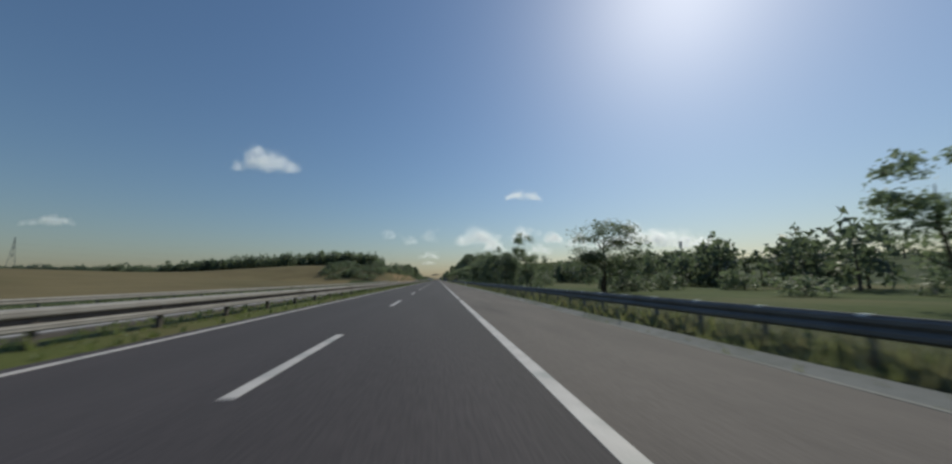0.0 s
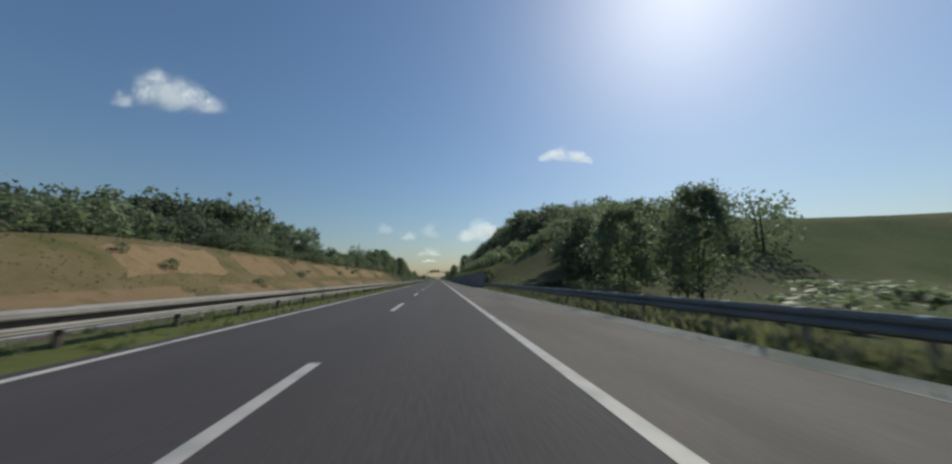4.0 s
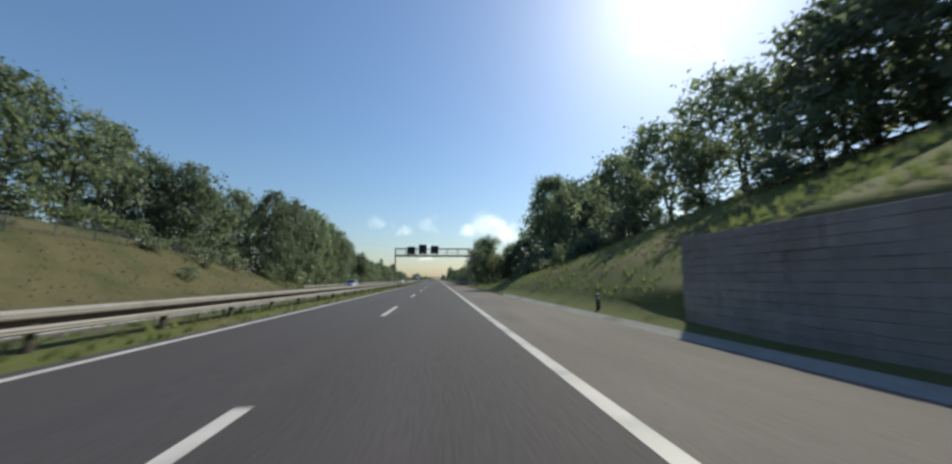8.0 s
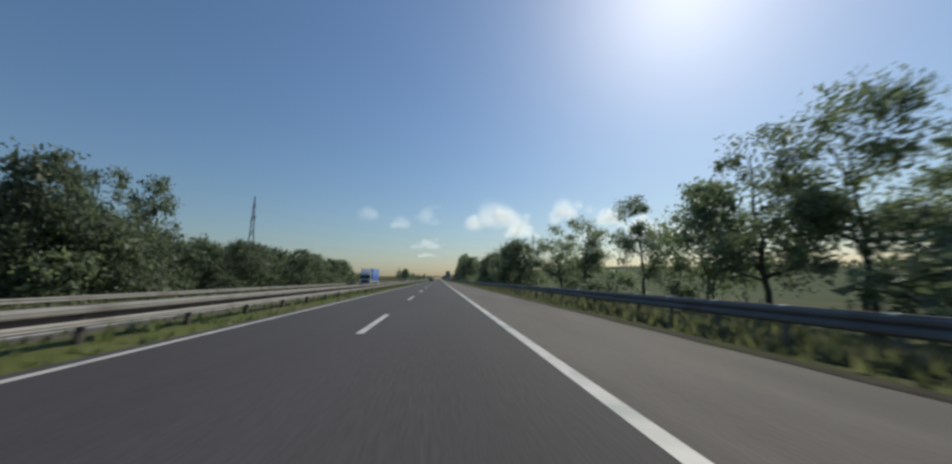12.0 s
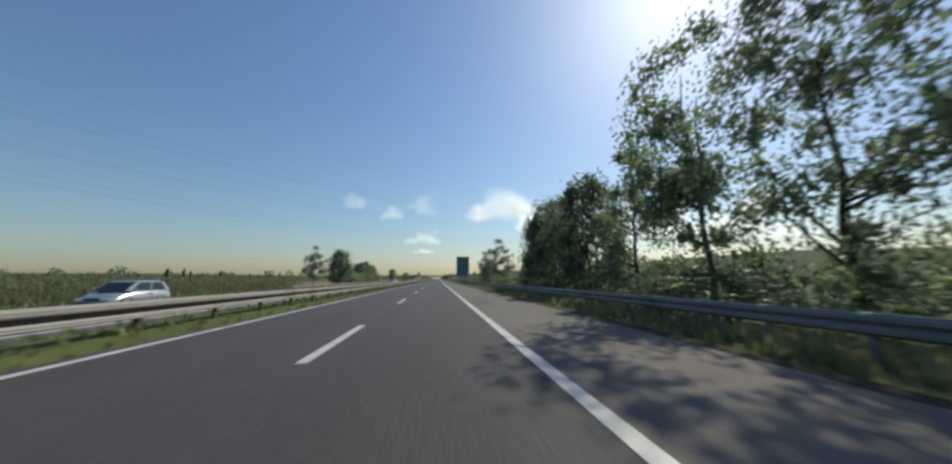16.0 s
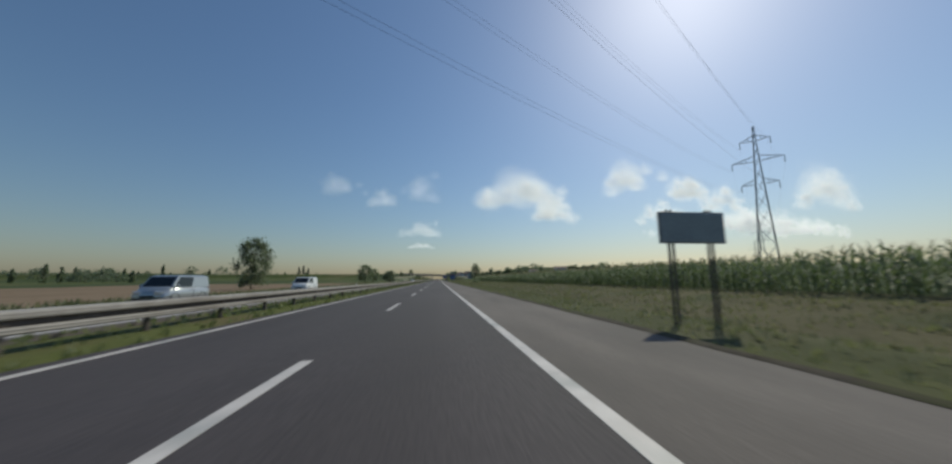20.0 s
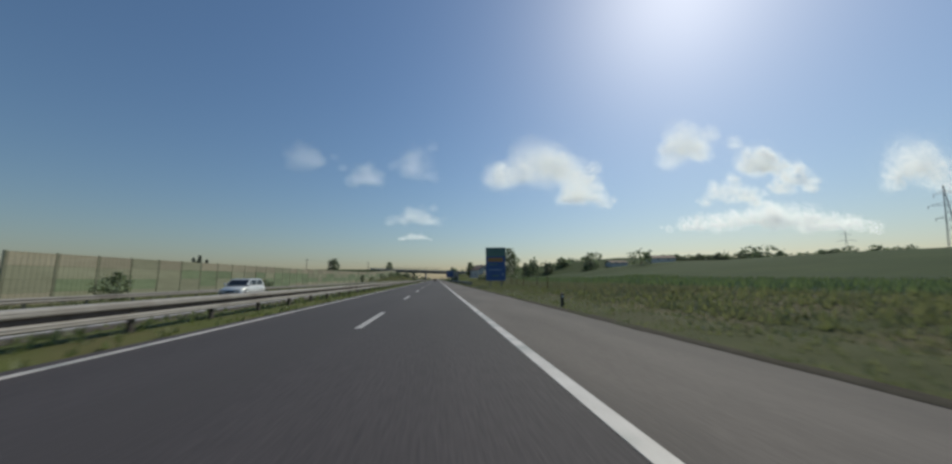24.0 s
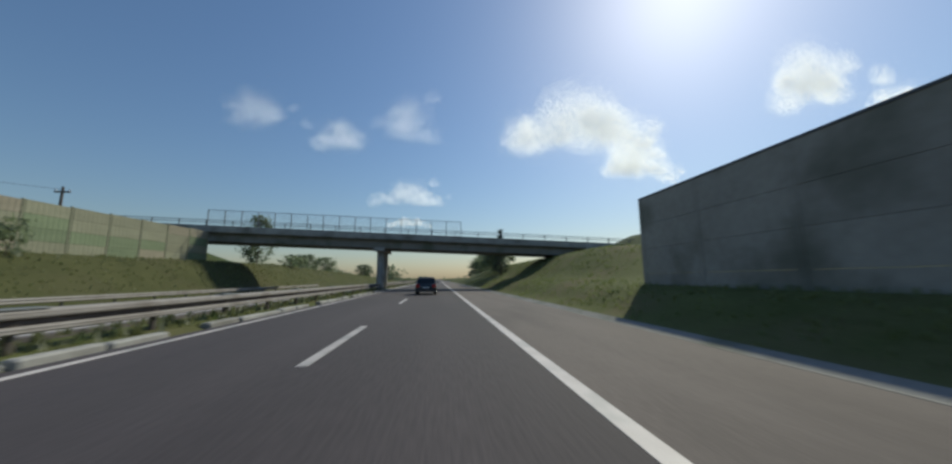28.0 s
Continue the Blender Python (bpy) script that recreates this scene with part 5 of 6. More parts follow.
def tree(kind, x, y, top, r, which=None, turn=None):
    """One tree at x, y whose tip is at height top and whose crown is r in half width."""
    i = tree_rng.randrange(len(KINDS[kind])) if which is None else which
    H, R, foot, shape, clumps, leaves, leaf, lm, bm, airy, stems, droop, lean = KINDS[kind][i]
    far = 2 if x < -31 or x > 24 else 1 if x < -16 or x > 18 else 0
    many, small = {"bush": (0.65, 1.1), "willow": (1.2, 0.95)}.get(kind, (0.75, 1.08) if far == 2 else (1.15, 0.86)) if far else {"bush": (1.2, 0.88), "ash": (2.2, 0.62)}.get(kind, (1.6, 0.8))
    if (kind, i, far) not in MESHES:
        MESHES[kind, i, far] = grow(kind, 100 + i * 7 + len(kind) * 31, H, R, foot, shape, int(clumps * 1.15), int(leaves * many), leaf * small, lm, bm, airy, stems, droop, lean, {"bush": 4, "bare": 18}.get(kind, 11))
    trunk, crown = MESHES[kind, i, far]
    z = land_z(x, y)
    sh, sr = max(0.12, (top - z) / H), r / R
    t = thing({"ash": "tree", "dense": "tree", "column": "poplar", "willow": "willow", "bare": "dead_tree", "bush": "bush", "spruce": "spruce"}[kind], TREE_LABELS[kind],
              "bush" if kind == "bush" else "tree", GROUPS[kind])
    t.matrix_basis = Matrix.LocRotScale((x, y, z), Euler((0, 0, tree_rng.uniform(0, math.tau) if turn is None else turn)), (sr, sr, sh))
    part("stem" if kind == "bush" else "trunk", trunk, "", t)
    part("foliage" if kind == "bush" else "crown", crown, "", t)
    return t


FAR_FORMS = []
for i in range(4):
    frs = np.random.RandomState(300 + i)
    u = frs.uniform(0.03, 0.98, 46)
    a = frs.uniform(0, math.tau, 46)
    rad = envelope(("dome", "oval", "round", "dome")[i], u) * frs.uniform(0.45, 1.0, 46) * 0.85
    c = np.stack([np.cos(a) * rad, np.sin(a) * rad, u * 0.94], 1)
    FAR_FORMS.append(np.repeat(c, 9, 0) + frs.normal(size=(46 * 9, 3)) * np.array([0.12, 0.12, 0.05]))


def wood(name, label, spots, leaf, seed, material="leaf_dark", per=5):
    """Trees too many to count: one mesh of leaf clumps for all spots of x, y, top and half width, and one of their trunks."""
    wrs = np.random.RandomState(seed)
    stems, pts = Geo(), []
    for x, y, top, r in spots:
        z = land_z(x, y)
        a = wrs.uniform(0, math.tau)
        f = FAR_FORMS[wrs.randint(4)] @ np.array([[math.cos(a), math.sin(a), 0], [-math.sin(a), math.cos(a), 0], [0, 0, 1]])
        f = f[np.arange(len(f)) % 9 < per]
        pts.append(f * np.array([r, r, top - z]) + np.array([x, y, z + 0.04 * (top - z)]))
        stems.tube((x, y, z - 0.3), (x, y, z + (top - z) * 0.7), 0.035 * r + 0.05, 5, 0.03)
    w = thing(name, label, "wood", kind="stuff")
    part("trunks", stems, "bark", w)
    part("crowns", leaves_mesh("crowns", np.concatenate(pts), leaf, wrs, material), material, w)
    return w


# right side, from the start to the cutting
for k, x, y, top, r in (
        ("ash", 21.3, 10.6, 6.2, 1.9), ("ash", 15.6, 26.5, 5.9, 3.3), ("bush", 19.0, 30, 2.4, 2.0), ("bush", 15.0, 47, 2.4, 1.9), ("ash", 14.4, 46.9, 7.6, 1.9), ("dense", 13.8, 54.5, 5.0, 1.9), ("dense", 14.0, 60.5, 5.7, 2.3), ("column", 14.0, 68.5, 7.6, 1.3),
        ("dense", 14.0, 76, 6.2, 2.2), ("ash", 14.0, 83.0, 8.0, 1.5), ("ash", 17.8, 86.0, 4.0, 1.2), ("ash", 14.0, 86.6, 8.0, 1.6), ("bush", 15.0, 80, 2.6, 2.0), ("bush", 15.2, 83.5, 2.8, 2.0), ("bush", 15.0, 86, 2.6, 2.0), ("bush", 15.4, 89, 3.0, 2.1), ("dense", 14.9, 92.8, 7.2, 2.1), ("dense", 13.6, 97, 5.6, 2.2), ("ash", 12.9, 99.8, 5.4, 2.2), ("bush", 13.2, 104.2, 3.0, 1.4), ("ash", 14.4, 106.6, 3.8, 1.0),
        ("ash", 14.8, 134.5, 6.2, 2.3), ("ash", 14.6, 139.0, 6.6, 2.6), ("dense", 14.4, 144.5, 5.6, 2.0), ("bush", 14.8, 150, 3.6, 2.0), ("ash", 16.0, 157, 6.3, 1.6), ("dense", 15.5, 168, 6.0, 2.0), ("dense", 15.2, 175, 6.4, 2.4), ("dense", 15.6, 182, 7.0, 2.6), ("ash", 16.5, 188, 8.0, 2.8)):
    tree(k, x, y, top, r)
rng = random.Random(31)
for i in range(34):
    y = rng.uniform(0, 185)
    if not 99 < y < 121 and y > 66:
        tree("bush", rng.uniform(10.5, 16.5), y, rng.uniform(0.8, 1.3) if y > 119 else rng.uniform(0.9, 2.4), rng.uniform(1.2, 2.2))
hill_trees = []
for i in range(7):
    tree("dense", 25.5 + i * 3.4, 147.5 - i * 0.9, rng.uniform(3.6, 4.4), rng.uniform(2.0, 2.5))
for x, y, top, r in ((62, 90, 9, 3), (70, 102, 9.5, 3.5), (82, 110, 11, 3.4), (95, 112, 12.5, 4), (105, 130, 12, 4), (120, 128, 15, 4), (136, 150, 16, 4.5), (150, 190, 16, 4), (118, 205, 15.5, 4.5), (124, 209, 15, 4), (160, 240, 17, 4), (45, 60, 6, 2.6), (52, 66, 7, 3), (58, 78, 7.5, 3), (172, 215, 16, 5), (182, 225, 16, 5), (140, 175, 14, 3.5), (120, 180, 14, 4), (124, 184, 14, 4), (130, 183, 14, 4), (138, 200, 15, 4), (144, 204, 15, 4), (150, 203, 15, 4), (88, 70, 9.5, 4), (100, 60, 10, 4), (112, 82, 12, 5)):
    hill_trees.append((x, y, top + rng.uniform(-0.5, 0.8), r))
for i in range(40):
    x, y = rng.uniform(60, 260), rng.uniform(60, 330)
    hill_trees.append((x, y, land_z(x, y) + rng.uniform(2.5, 5.5), rng.uniform(2.5, 4.5)))
for i in range(58):
    x, y = 41 + rng.uniform(-5, 6), 26 + 1.45 * i + rng.uniform(-2, 2)
    hill_trees.append((x, y, rng.uniform(4.0, 7.2), rng.uniform(1.9, 3.2)))
for i in range(14):
    x, y = rng.uniform(19, 34), rng.uniform(16, 70)
    tree("bush", x, y, land_z(x, y) + rng.uniform(0.8, 2.0), rng.uniform(0.9, 1.7))
wood("hedgerow_trees", "dark hedgerow trees on the hill behind the meadow", hill_trees, 0.85, 41)
# wood on the right of the cutting
back = []
y = 186.0
while y < 318:
    edge = 0.56 + 0.44 * float(ease(188, 236, y))
    x, top = rng.uniform(22.5, 25.5), rng.uniform(16.2, 18.8)
    tree("dense", x, y + rng.uniform(-1.5, 1.5), top * edge, rng.uniform(3.2, 4.2))
    for k in range(4):
        back.append((rng.uniform(27, 40), y + rng.uniform(-2.6, 2.6), rng.uniform(17, 21) * edge, rng.uniform(3.6, 4.8)))
    back.append((rng.uniform(25, 28), y + rng.uniform(-2, 2), (land_z(26, y) + rng.uniform(4.5, 7.0)) * edge ** 0.3, rng.uniform(2.6, 3.4)))
    if rng.random() < 0.9:
        x = rng.uniform(20.0, 22.5)
        tree("bush", x, y + rng.uniform(-2, 2), land_z(x, y) + rng.uniform(2.4, 4.8), rng.uniform(1.9, 3.0))
    y += 5.2
wood("cutting_wood", "dense green wood on the slope above the retaining wall", back, 0.52, 42, "leaf", 9)
for i in range(14):
    x, y = rng.uniform(17.5, 20.5), 190 + i * 10.5 + rng.uniform(-4, 4)
    tree("bush", x, y, land_z(x, y) + rng.uniform(1.0, 2.0), rng.uniform(1.2, 1.8))
under = []
for i in range(40):
    x, y = rng.uniform(22.0, 25.0), 196 + i * 3.7 + rng.uniform(-2, 2)
    under.append((x, y, land_z(x, y) + rng.uniform(2.6, 4.8), rng.uniform(1.8, 2.8)))
wood("undergrowth", "leafy undergrowth below the trees on the cutting", under, 0.34, 51, "leaf", 9)
slope_rng = random.Random(77)
under = []
for i in range(120):
    y = 198 + i * 0.68 + slope_rng.uniform(-1, 1)
    x = slope_rng.uniform(10.2 + 4 * float(ease(262, 282, y)), 21.5)
    under.append((x, y, land_z(x, y) + slope_rng.uniform(1.1, 2.8), slope_rng.uniform(1.3, 2.2)))
wood("thicket", "dark leafy thicket on the slope above the retaining wall", under, 0.4, 54, "leaf", 7)
under = []
for i in range(26):
    y = 327 + i * 0.62 + slope_rng.uniform(-1, 1)
    x = slope_rng.uniform(14.0 - 2.8 * float(ease(326, 338, y)), 18.5)
    under.append((x, y, land_z(x, y) + slope_rng.uniform(1.0, 2.6), slope_rng.uniform(1.0, 1.8)))
wood("thicket", "dark scrubby thicket on the verge where the cutting ends", under, 0.32, 55, "leaf_dark", 7)
# after the cutting: tall trees close to the road
for k, x, y, top, r in (
        ("dense", 22.5, 322, 15.6, 3.8), ("dense", 22.0, 329, 14.8, 3.8), ("dense", 21.5, 336, 14.5, 4.0), ("dense", 16.6, 344.5, 14.6, 3.2), ("bush", 19.5, 326, 5.5, 2.6), ("bush", 19.0, 333, 5.0, 2.6), ("bush", 18.5, 340, 4.2, 2.6), ("bush", 18.6, 347, 3.6, 2.2), ("bush", 18.4, 353, 3.4, 2.2), ("bush", 17.6, 359.5, 2.6, 1.8), ("dense", 21.5, 350, 15.8, 4.0), ("dense", 24.0, 357, 17.5, 4.2), ("ash", 26.5, 360.5, 19.0, 4.4), ("dense", 19.6, 371.5, 9.4, 3.0), ("dense", 17.0, 372.5, 6.6, 2.2), ("dense", 28.5, 352, 18.0, 4.6), ("dense", 29.5, 361, 18.5, 4.8), ("dense", 26.0, 367, 17.0, 4.4), ("dense", 24.0, 374, 15.0, 4.2), ("dense", 20.5, 352, 6.0, 2.6), ("dense", 20.8, 358, 6.4, 2.8), ("dense", 20.0, 364, 6.0, 2.6), ("dense", 18.4, 376, 9.0, 3.0), ("dense", 17.5, 382, 6.4, 2.6), ("bush", 17.0, 364, 3.4, 2.0), ("ash", 12.4, 369.5, 10.0, 2.8), ("dense", 12.0, 374, 9.4, 2.8), ("ash", 11.7, 379.0, 10.8, 2.6),
        ("ash", 11.6, 382.8, 11.0, 2.5), ("ash", 11.8, 387.9, 10.2, 3.2), ("dense", 14.6, 387.4, 5.4, 2.4), ("dense", 15.0, 391.5, 4.4, 2.2), ("ash", 12.0, 392.4, 8.0, 1.8), ("bush", 13.6, 396, 2.4, 1.8), ("bush", 13.8, 400, 2.2, 1.8), ("ash", 11.7, 396.5, 8.2, 1.7), ("ash", 11.8, 401, 7.3, 1.5), ("dense", 13.7, 411.5, 4.6, 1.9), ("ash", 13.6, 415, 7.4, 2.2), ("ash", 13.5, 419, 8.0, 2.3), ("ash", 13.8, 422.9, 8.2, 2.0), ("ash", 13.2, 425.8, 6.4, 2.0), ("dense", 13.6, 430.6, 4.6, 1.7),
        ("dense", 13.6, 431.5, 5.3, 2.0), ("dense", 13.6, 437, 6.0, 2.2), ("ash", 13.5, 442.5, 7.2, 2.4), ("dense", 13.3, 448, 6.0, 2.2), ("ash", 13, 455, 6.5, 2.2), ("ash", 12.7, 462, 6.4, 2.0), ("ash", 12.6, 464.8, 6.4, 2.1), ("dense", 13.4, 468, 5.2, 1.9), ("ash", 13.2, 472.5, 6.0, 1.7), ("ash", 13.2, 480.5, 6.0, 2.2), ("ash", 13.7, 487, 6.4, 2.8), ("bush", 15.5, 489.5, 2.2, 1.4),
        ("dense", 13.4, 503.5, 6.8, 3.0), ("dense", 13.5, 512, 6.4, 2.6), ("ash", 13.4, 520, 7.0, 2.6), ("dense", 13.5, 528, 6.8, 2.8), ("dense", 13.6, 537, 6.4, 2.6), ("bush", 13, 545, 2.8, 1.9), ("dense", 14.5, 554, 3.6, 2.0), ("dense", 14.8, 559.5, 4.4, 2.2), ("ash", 14.7, 562.5, 6.0, 2.2), ("ash", 14.8, 567, 8.4, 2.6),
        ("dense", 13.6, 575.6, 8.6, 2.8), ("dense", 12.9, 582, 8.4, 2.3), ("dense", 12.8, 586, 9.2, 2.5), ("ash", 12.6, 590, 10.0, 2.5), ("ash", 12.7, 595, 10.8, 2.6), ("ash", 12.6, 599, 12.0, 2.7), ("ash", 12.7, 604.5, 11.6, 2.4), ("ash", 12.6, 609.6, 11.8, 2.4), ("ash", 12.7, 613.5, 10.8, 2.7), ("ash", 12.6, 618.2, 12.0, 2.9), ("ash", 12.7, 623.5, 8.8, 2.3), ("dense", 12.6, 629, 8.6, 2.4),
        ("ash", 12.6, 633.5, 8.2, 2.4), ("dense", 13.4, 639.4, 8.9, 2.9), ("dense", 13.4, 642.2, 7.4, 2.2), ("dense", 13.6, 645.4, 5.6, 1.6), ("bush", 17.2, 662, 2.9, 1.9), ("willow", 14.3, 675.2, 9.2, 3.3), ("willow", 23.0, 678.5, 6.6, 1.9), ("willow", 14.8, 698.7, 8.4, 2.1), ("willow", 15.5, 694.2, 5.9, 1.9), ("bush", 15.2, 695.5, 2.4, 1.9), ("bush", 14.8, 699, 2.4, 1.8), ("ash", 20.0, 694.5, 4.5, 1.0), ("bush", 19.6, 694, 2.0, 1.5), ("bush", 15.8, 689.2, 1.9, 1.7)):
    tree(k, x, y, top, r)
tree("bare", 17.3, 661.8, 8.8, 1.8, turn=2.9)
tree("bare", 30.0, 698.0, 11.6, 2.6, turn=0.4)
under = []
for i in range(40):
    x, y = rng.uniform(15, 36), rng.uniform(645, 706)
    under.append((x, y, land_z(x, y) + rng.uniform(0.5, 1.0), rng.uniform(0.8, 1.9)))
wood("scrub", "low dark scrub on the field edge", under, 0.2, 53, "leaf_dark", 9)
for i in range(62):
    y = rng.uniform(346, 702)
    if 482 < y < 500 or 650 < y < 660 or y < 368:
        continue
    tree("bush", rng.uniform(10.4, 15.5), y, rng.uniform(0.7, 1.4) if y > 640 else rng.uniform(0.9, 2.5), rng.uniform(1.2, 2.1))
wood("hedge", "dark rough hedge behind the tall roadside trees", [(17.6 + rng.uniform(0, 2.2), 568 + i * 1.7, rng.uniform(1.5, 3.0), rng.uniform(1.3, 2.1)) for i in range(48)], 0.3, 52, "leaf_dark", 9)
for x, y, top, r in ((11.5, 716, 1.5, 1.1), (13, 722, 1.4, 1.2), (10.5, 740, 1.2, 0.9), (12.5, 855, 1.5, 1.3), (12.5, 729.5, 1.9, 1.4), (11.4, 731.5, 1.5, 1.2), (14.2, 727.5, 1.8, 1.4)):
    tree("bush", x, y, top, r)

# left side: wood behind the wheat, the cutting, the long wood
spots = []
for i in range(260):
    x, y = rng.uniform(-165, -40), 224 + 70 * rng.random() ** 2
    spots.append((x, y, 18.6 - 7.0 * float(ease(80, 175, -x)) + rng.uniform(-2.2, 1.2), rng.uniform(3.5, 5.0)))
for i in range(150):
    x = rng.uniform(-420, -150)
    y = 290 - (x + 150) * 0.15 + rng.uniform(-12, 30)
    spots.append((x, y, max(land_z(x, y) + 5, rng.uniform(12, 15.5)), rng.uniform(4, 6)))
wood("hill_wood", "dark broadleaf wood behind the ripe wheat", spots, 1.2, 43, per=7)
for i in range(30):
    x, y = rng.uniform(-52, -27), rng.uniform(150, 208)
    tree("bush", x, y, land_z(x, y) + rng.uniform(1.8, 4.2), rng.uniform(2.0, 3.2))
for x, y, top, r in ((-36, 190, 4.6, 2.4), (-33, 196, 4.2, 2.2), (-30, 186, 5.2, 2.0), (-41, 200, 6.5, 3.0), (-64, 193, 3.0, 1.4), (-48, 196, 4.5, 2.4), (-27, 176, 6.8, 1.8), (-29, 181, 7.2, 2.0), (-26, 170, 5.0, 1.6)):
    tree("dense" if r > 2.1 else "bush", x, y, top, r)
y = 196.0
back = []
while y < 340:
    for k in range(3):
        x = -24.8 - k * 4.5 - rng.uniform(0, 3)
        z = land_z(x, y)
        young, grown = y < 255, float(ease(284, 312, y))
        spot = (x, y + rng.uniform(-2, 2), z + (rng.uniform(2.0, 4.4) + k * 1.3 if young else rng.uniform(2.8, 4.6) + 5.8 * grown), rng.uniform(1.6, 2.2) if young else rng.uniform(2.4, 3.1))
        if k == 0:
            tree(rng.choice(["dense", "ash", "dense"]), *spot)
        else:
            back.append(spot)
    if rng.random() < 0.95:
        x = -24.0 + rng.uniform(-1.4, 1.2)
        tree("bush", x, y + rng.uniform(-2, 2), land_z(x, y) + rng.uniform(1.0, 2.2), rng.uniform(1.2, 2.0))
    y += 4.6
for x, y, top, r in ((-24.8, 222, 11.5, 1.7), (-27.5, 221, 12.0, 2.0), (-35.6, 302, 15.7, 2.6)):
    tree("ash", x, y, top, r)
for i in range(26):
    y, l = rng.uniform(160, 335), rng.uniform(2.0, 9.5)
    tree("bush", LEFT_EDGE - l, y, land_z(LEFT_EDGE - l, y) + rng.uniform(0.35, 0.9), rng.uniform(0.4, 0.9), which=rng.choice([0, 2]))
wood("cutting_wood", "green wood behind the trees on the cutting edge", back, 0.5, 44, per=9)
back = []
y = 338.0
while y < 548:
    fade = 1 - 0.42 * float(ease(397, 411, y)) - 0.12 * float(ease(455, 500, y))
    fade = fade * (1 + 0.1 * float(ease(340, 346, y) * (1 - ease(380, 394, y))))
    for k in range(2):
        x = -21.0 - k * 5.0 - rng.uniform(0, 3.5)
        if y > 400 and rng.random() < 0.12:
            continue
        spot = (x, y + rng.uniform(-1.6, 1.6), (rng.uniform(10.8, 13.2) + k * 1.6) * fade, rng.uniform(2.2, 3.0))
        if k == 0:
            tree("dense", *spot)
        else:
            back += [spot, (spot[0] - 4, spot[1] + 2, spot[2], spot[3])]
    if rng.random() < 0.7:
        tree("bush", -18.5 - rng.uniform(0, 2.5), y + rng.uniform(-2, 2), rng.uniform(1.2, 2.8), rng.uniform(1.3, 2.0))
    y += 4.4
wood("roadside_wood", "dark wood behind the row of roadside trees", back, 0.5, 45, per=9)
tree("ash", -30.5, 495, 12.5, 2.6)
tree("dense", -21.5, 476, 8.8, 2.2)
tree("ash", -21.8, 480, 9.0, 2.2)
tree("ash", -34.0, 431, 12.5, 2.0)
for k, x, y, top, r in (
        ("dense", -40.0, 583, 3.6, 1.6), ("willow", -24.8, 681.5, 8.2, 2.3), ("dense", -21.2, 688.5, 8.1, 2.6), ("dense", -23, 692.5, 6.4, 2.4), ("dense", -22.5, 697, 5.2, 2.0), ("dense", -24.2, 720.5, 6.2, 2.3), ("dense", -24.4, 724.5, 5.9, 2.3), ("bush", -22, 698, 3.9, 2.2), ("bush", -22, 702, 3.0, 2.3), ("bush", -22, 706, 2.8, 2.3), ("bush", -22, 710, 2.9, 2.3), ("bush", -22, 714, 3.2, 2.3), ("dense", -25.6, 735, 7.6, 2.9), ("willow", -27.5, 730.5, 7.0, 2.6), ("dense", -24, 739.5, 6.4, 2.4), ("bush", -22, 726, 3.2, 2.2), ("bush", -21, 720, 2.8, 2.0), ("bush", -21, 732, 2.8, 2.2),
        ("dense", -25.4, 811, 7.2, 2.4), ("dense", -24.5, 884, 6.2, 2.6), ("dense", -22.5, 889, 5.0, 1.8), ("dense", -20.5, 917.3, 5.1, 3.3), ("dense", -24.0, 998.9, 6.2, 1.5), ("bush", -18.6, 935.5, 1.5, 0.9), ("bush", -18.8, 955, 1.0, 1.0),
        ("spruce", -139, 1129, 15.6, 2.6), ("spruce", -145, 1133, 14.5, 2.4), ("spruce", -133, 1126, 13.0, 2.2), ("dense", -18.9, 1009, 2.4, 0.6), ("bush", -18.8, 1022, 1.8, 0.9), ("ash", -18.7, 1040.5, 3.2, 0.9), ("bush", -18.6, 1064, 4.0, 0.9), ("bush", -18.4, 1072, 3.8, 0.9), ("bush", -18.6, 1047, 2.4, 0.8), ("bush", -18.6, 1082, 4.0, 0.7),
        ("dense", -27.0, 1120.8, 11.2, 2.2), ("bush", -19, 1114, 4.4, 1.5), ("bush", -21, 1121, 5.0, 1.8), ("bush", -23.5, 1128, 5.2, 2.0), ("dense", -25, 1136, 6.2, 2.4), ("dense", -26, 1150, 6.4, 2.6), ("spruce", -17, 1190, 6.5, 1.6), ("dense", -21, 1170, 5.6, 2.6),
        ("dense", 11.5, 1117, 6.8, 2.4), ("dense", 12.2, 1124, 7.6, 2.8), ("spruce", 10.8, 1112.5, 8.2, 1.0), ("dense", 13, 1133, 7.4, 2.8), ("dense", 13, 1144, 6.8, 2.8), ("dense", 14, 1160, 7, 3),
        ("dense", 35.4, 1066, 14.8, 3.4), ("ash", 39.0, 1069, 13, 3.0), ("dense", 17.5, 1069, 8.6, 2.0), ("willow", 31.0, 1047.9, 7.9, 2.7), ("spruce", 34.5, 1058, 7.4, 1.0), ("dense", 42, 1060, 7.6, 2.0), ("dense", 46, 1064, 7.8, 2.2), ("dense", 81.6, 1078, 11, 3.6), ("dense", 88, 1092, 10.5, 3.4), ("spruce", 50, 1070, 8, 1.3), ("spruce", 56, 1074, 8.4, 1.4), ("dense", 60, 1082, 9, 3.0)):
    tree(k, x, y, top, r)
# creepers and bushes before the dark walls
for i in range(4):
    y = 1038 + i * 3.1
    tree("bush", 9.2 - rng.uniform(0, 0.25), y, rng.uniform(1.2, 2.2), rng.uniform(0.5, 0.8), which=1)
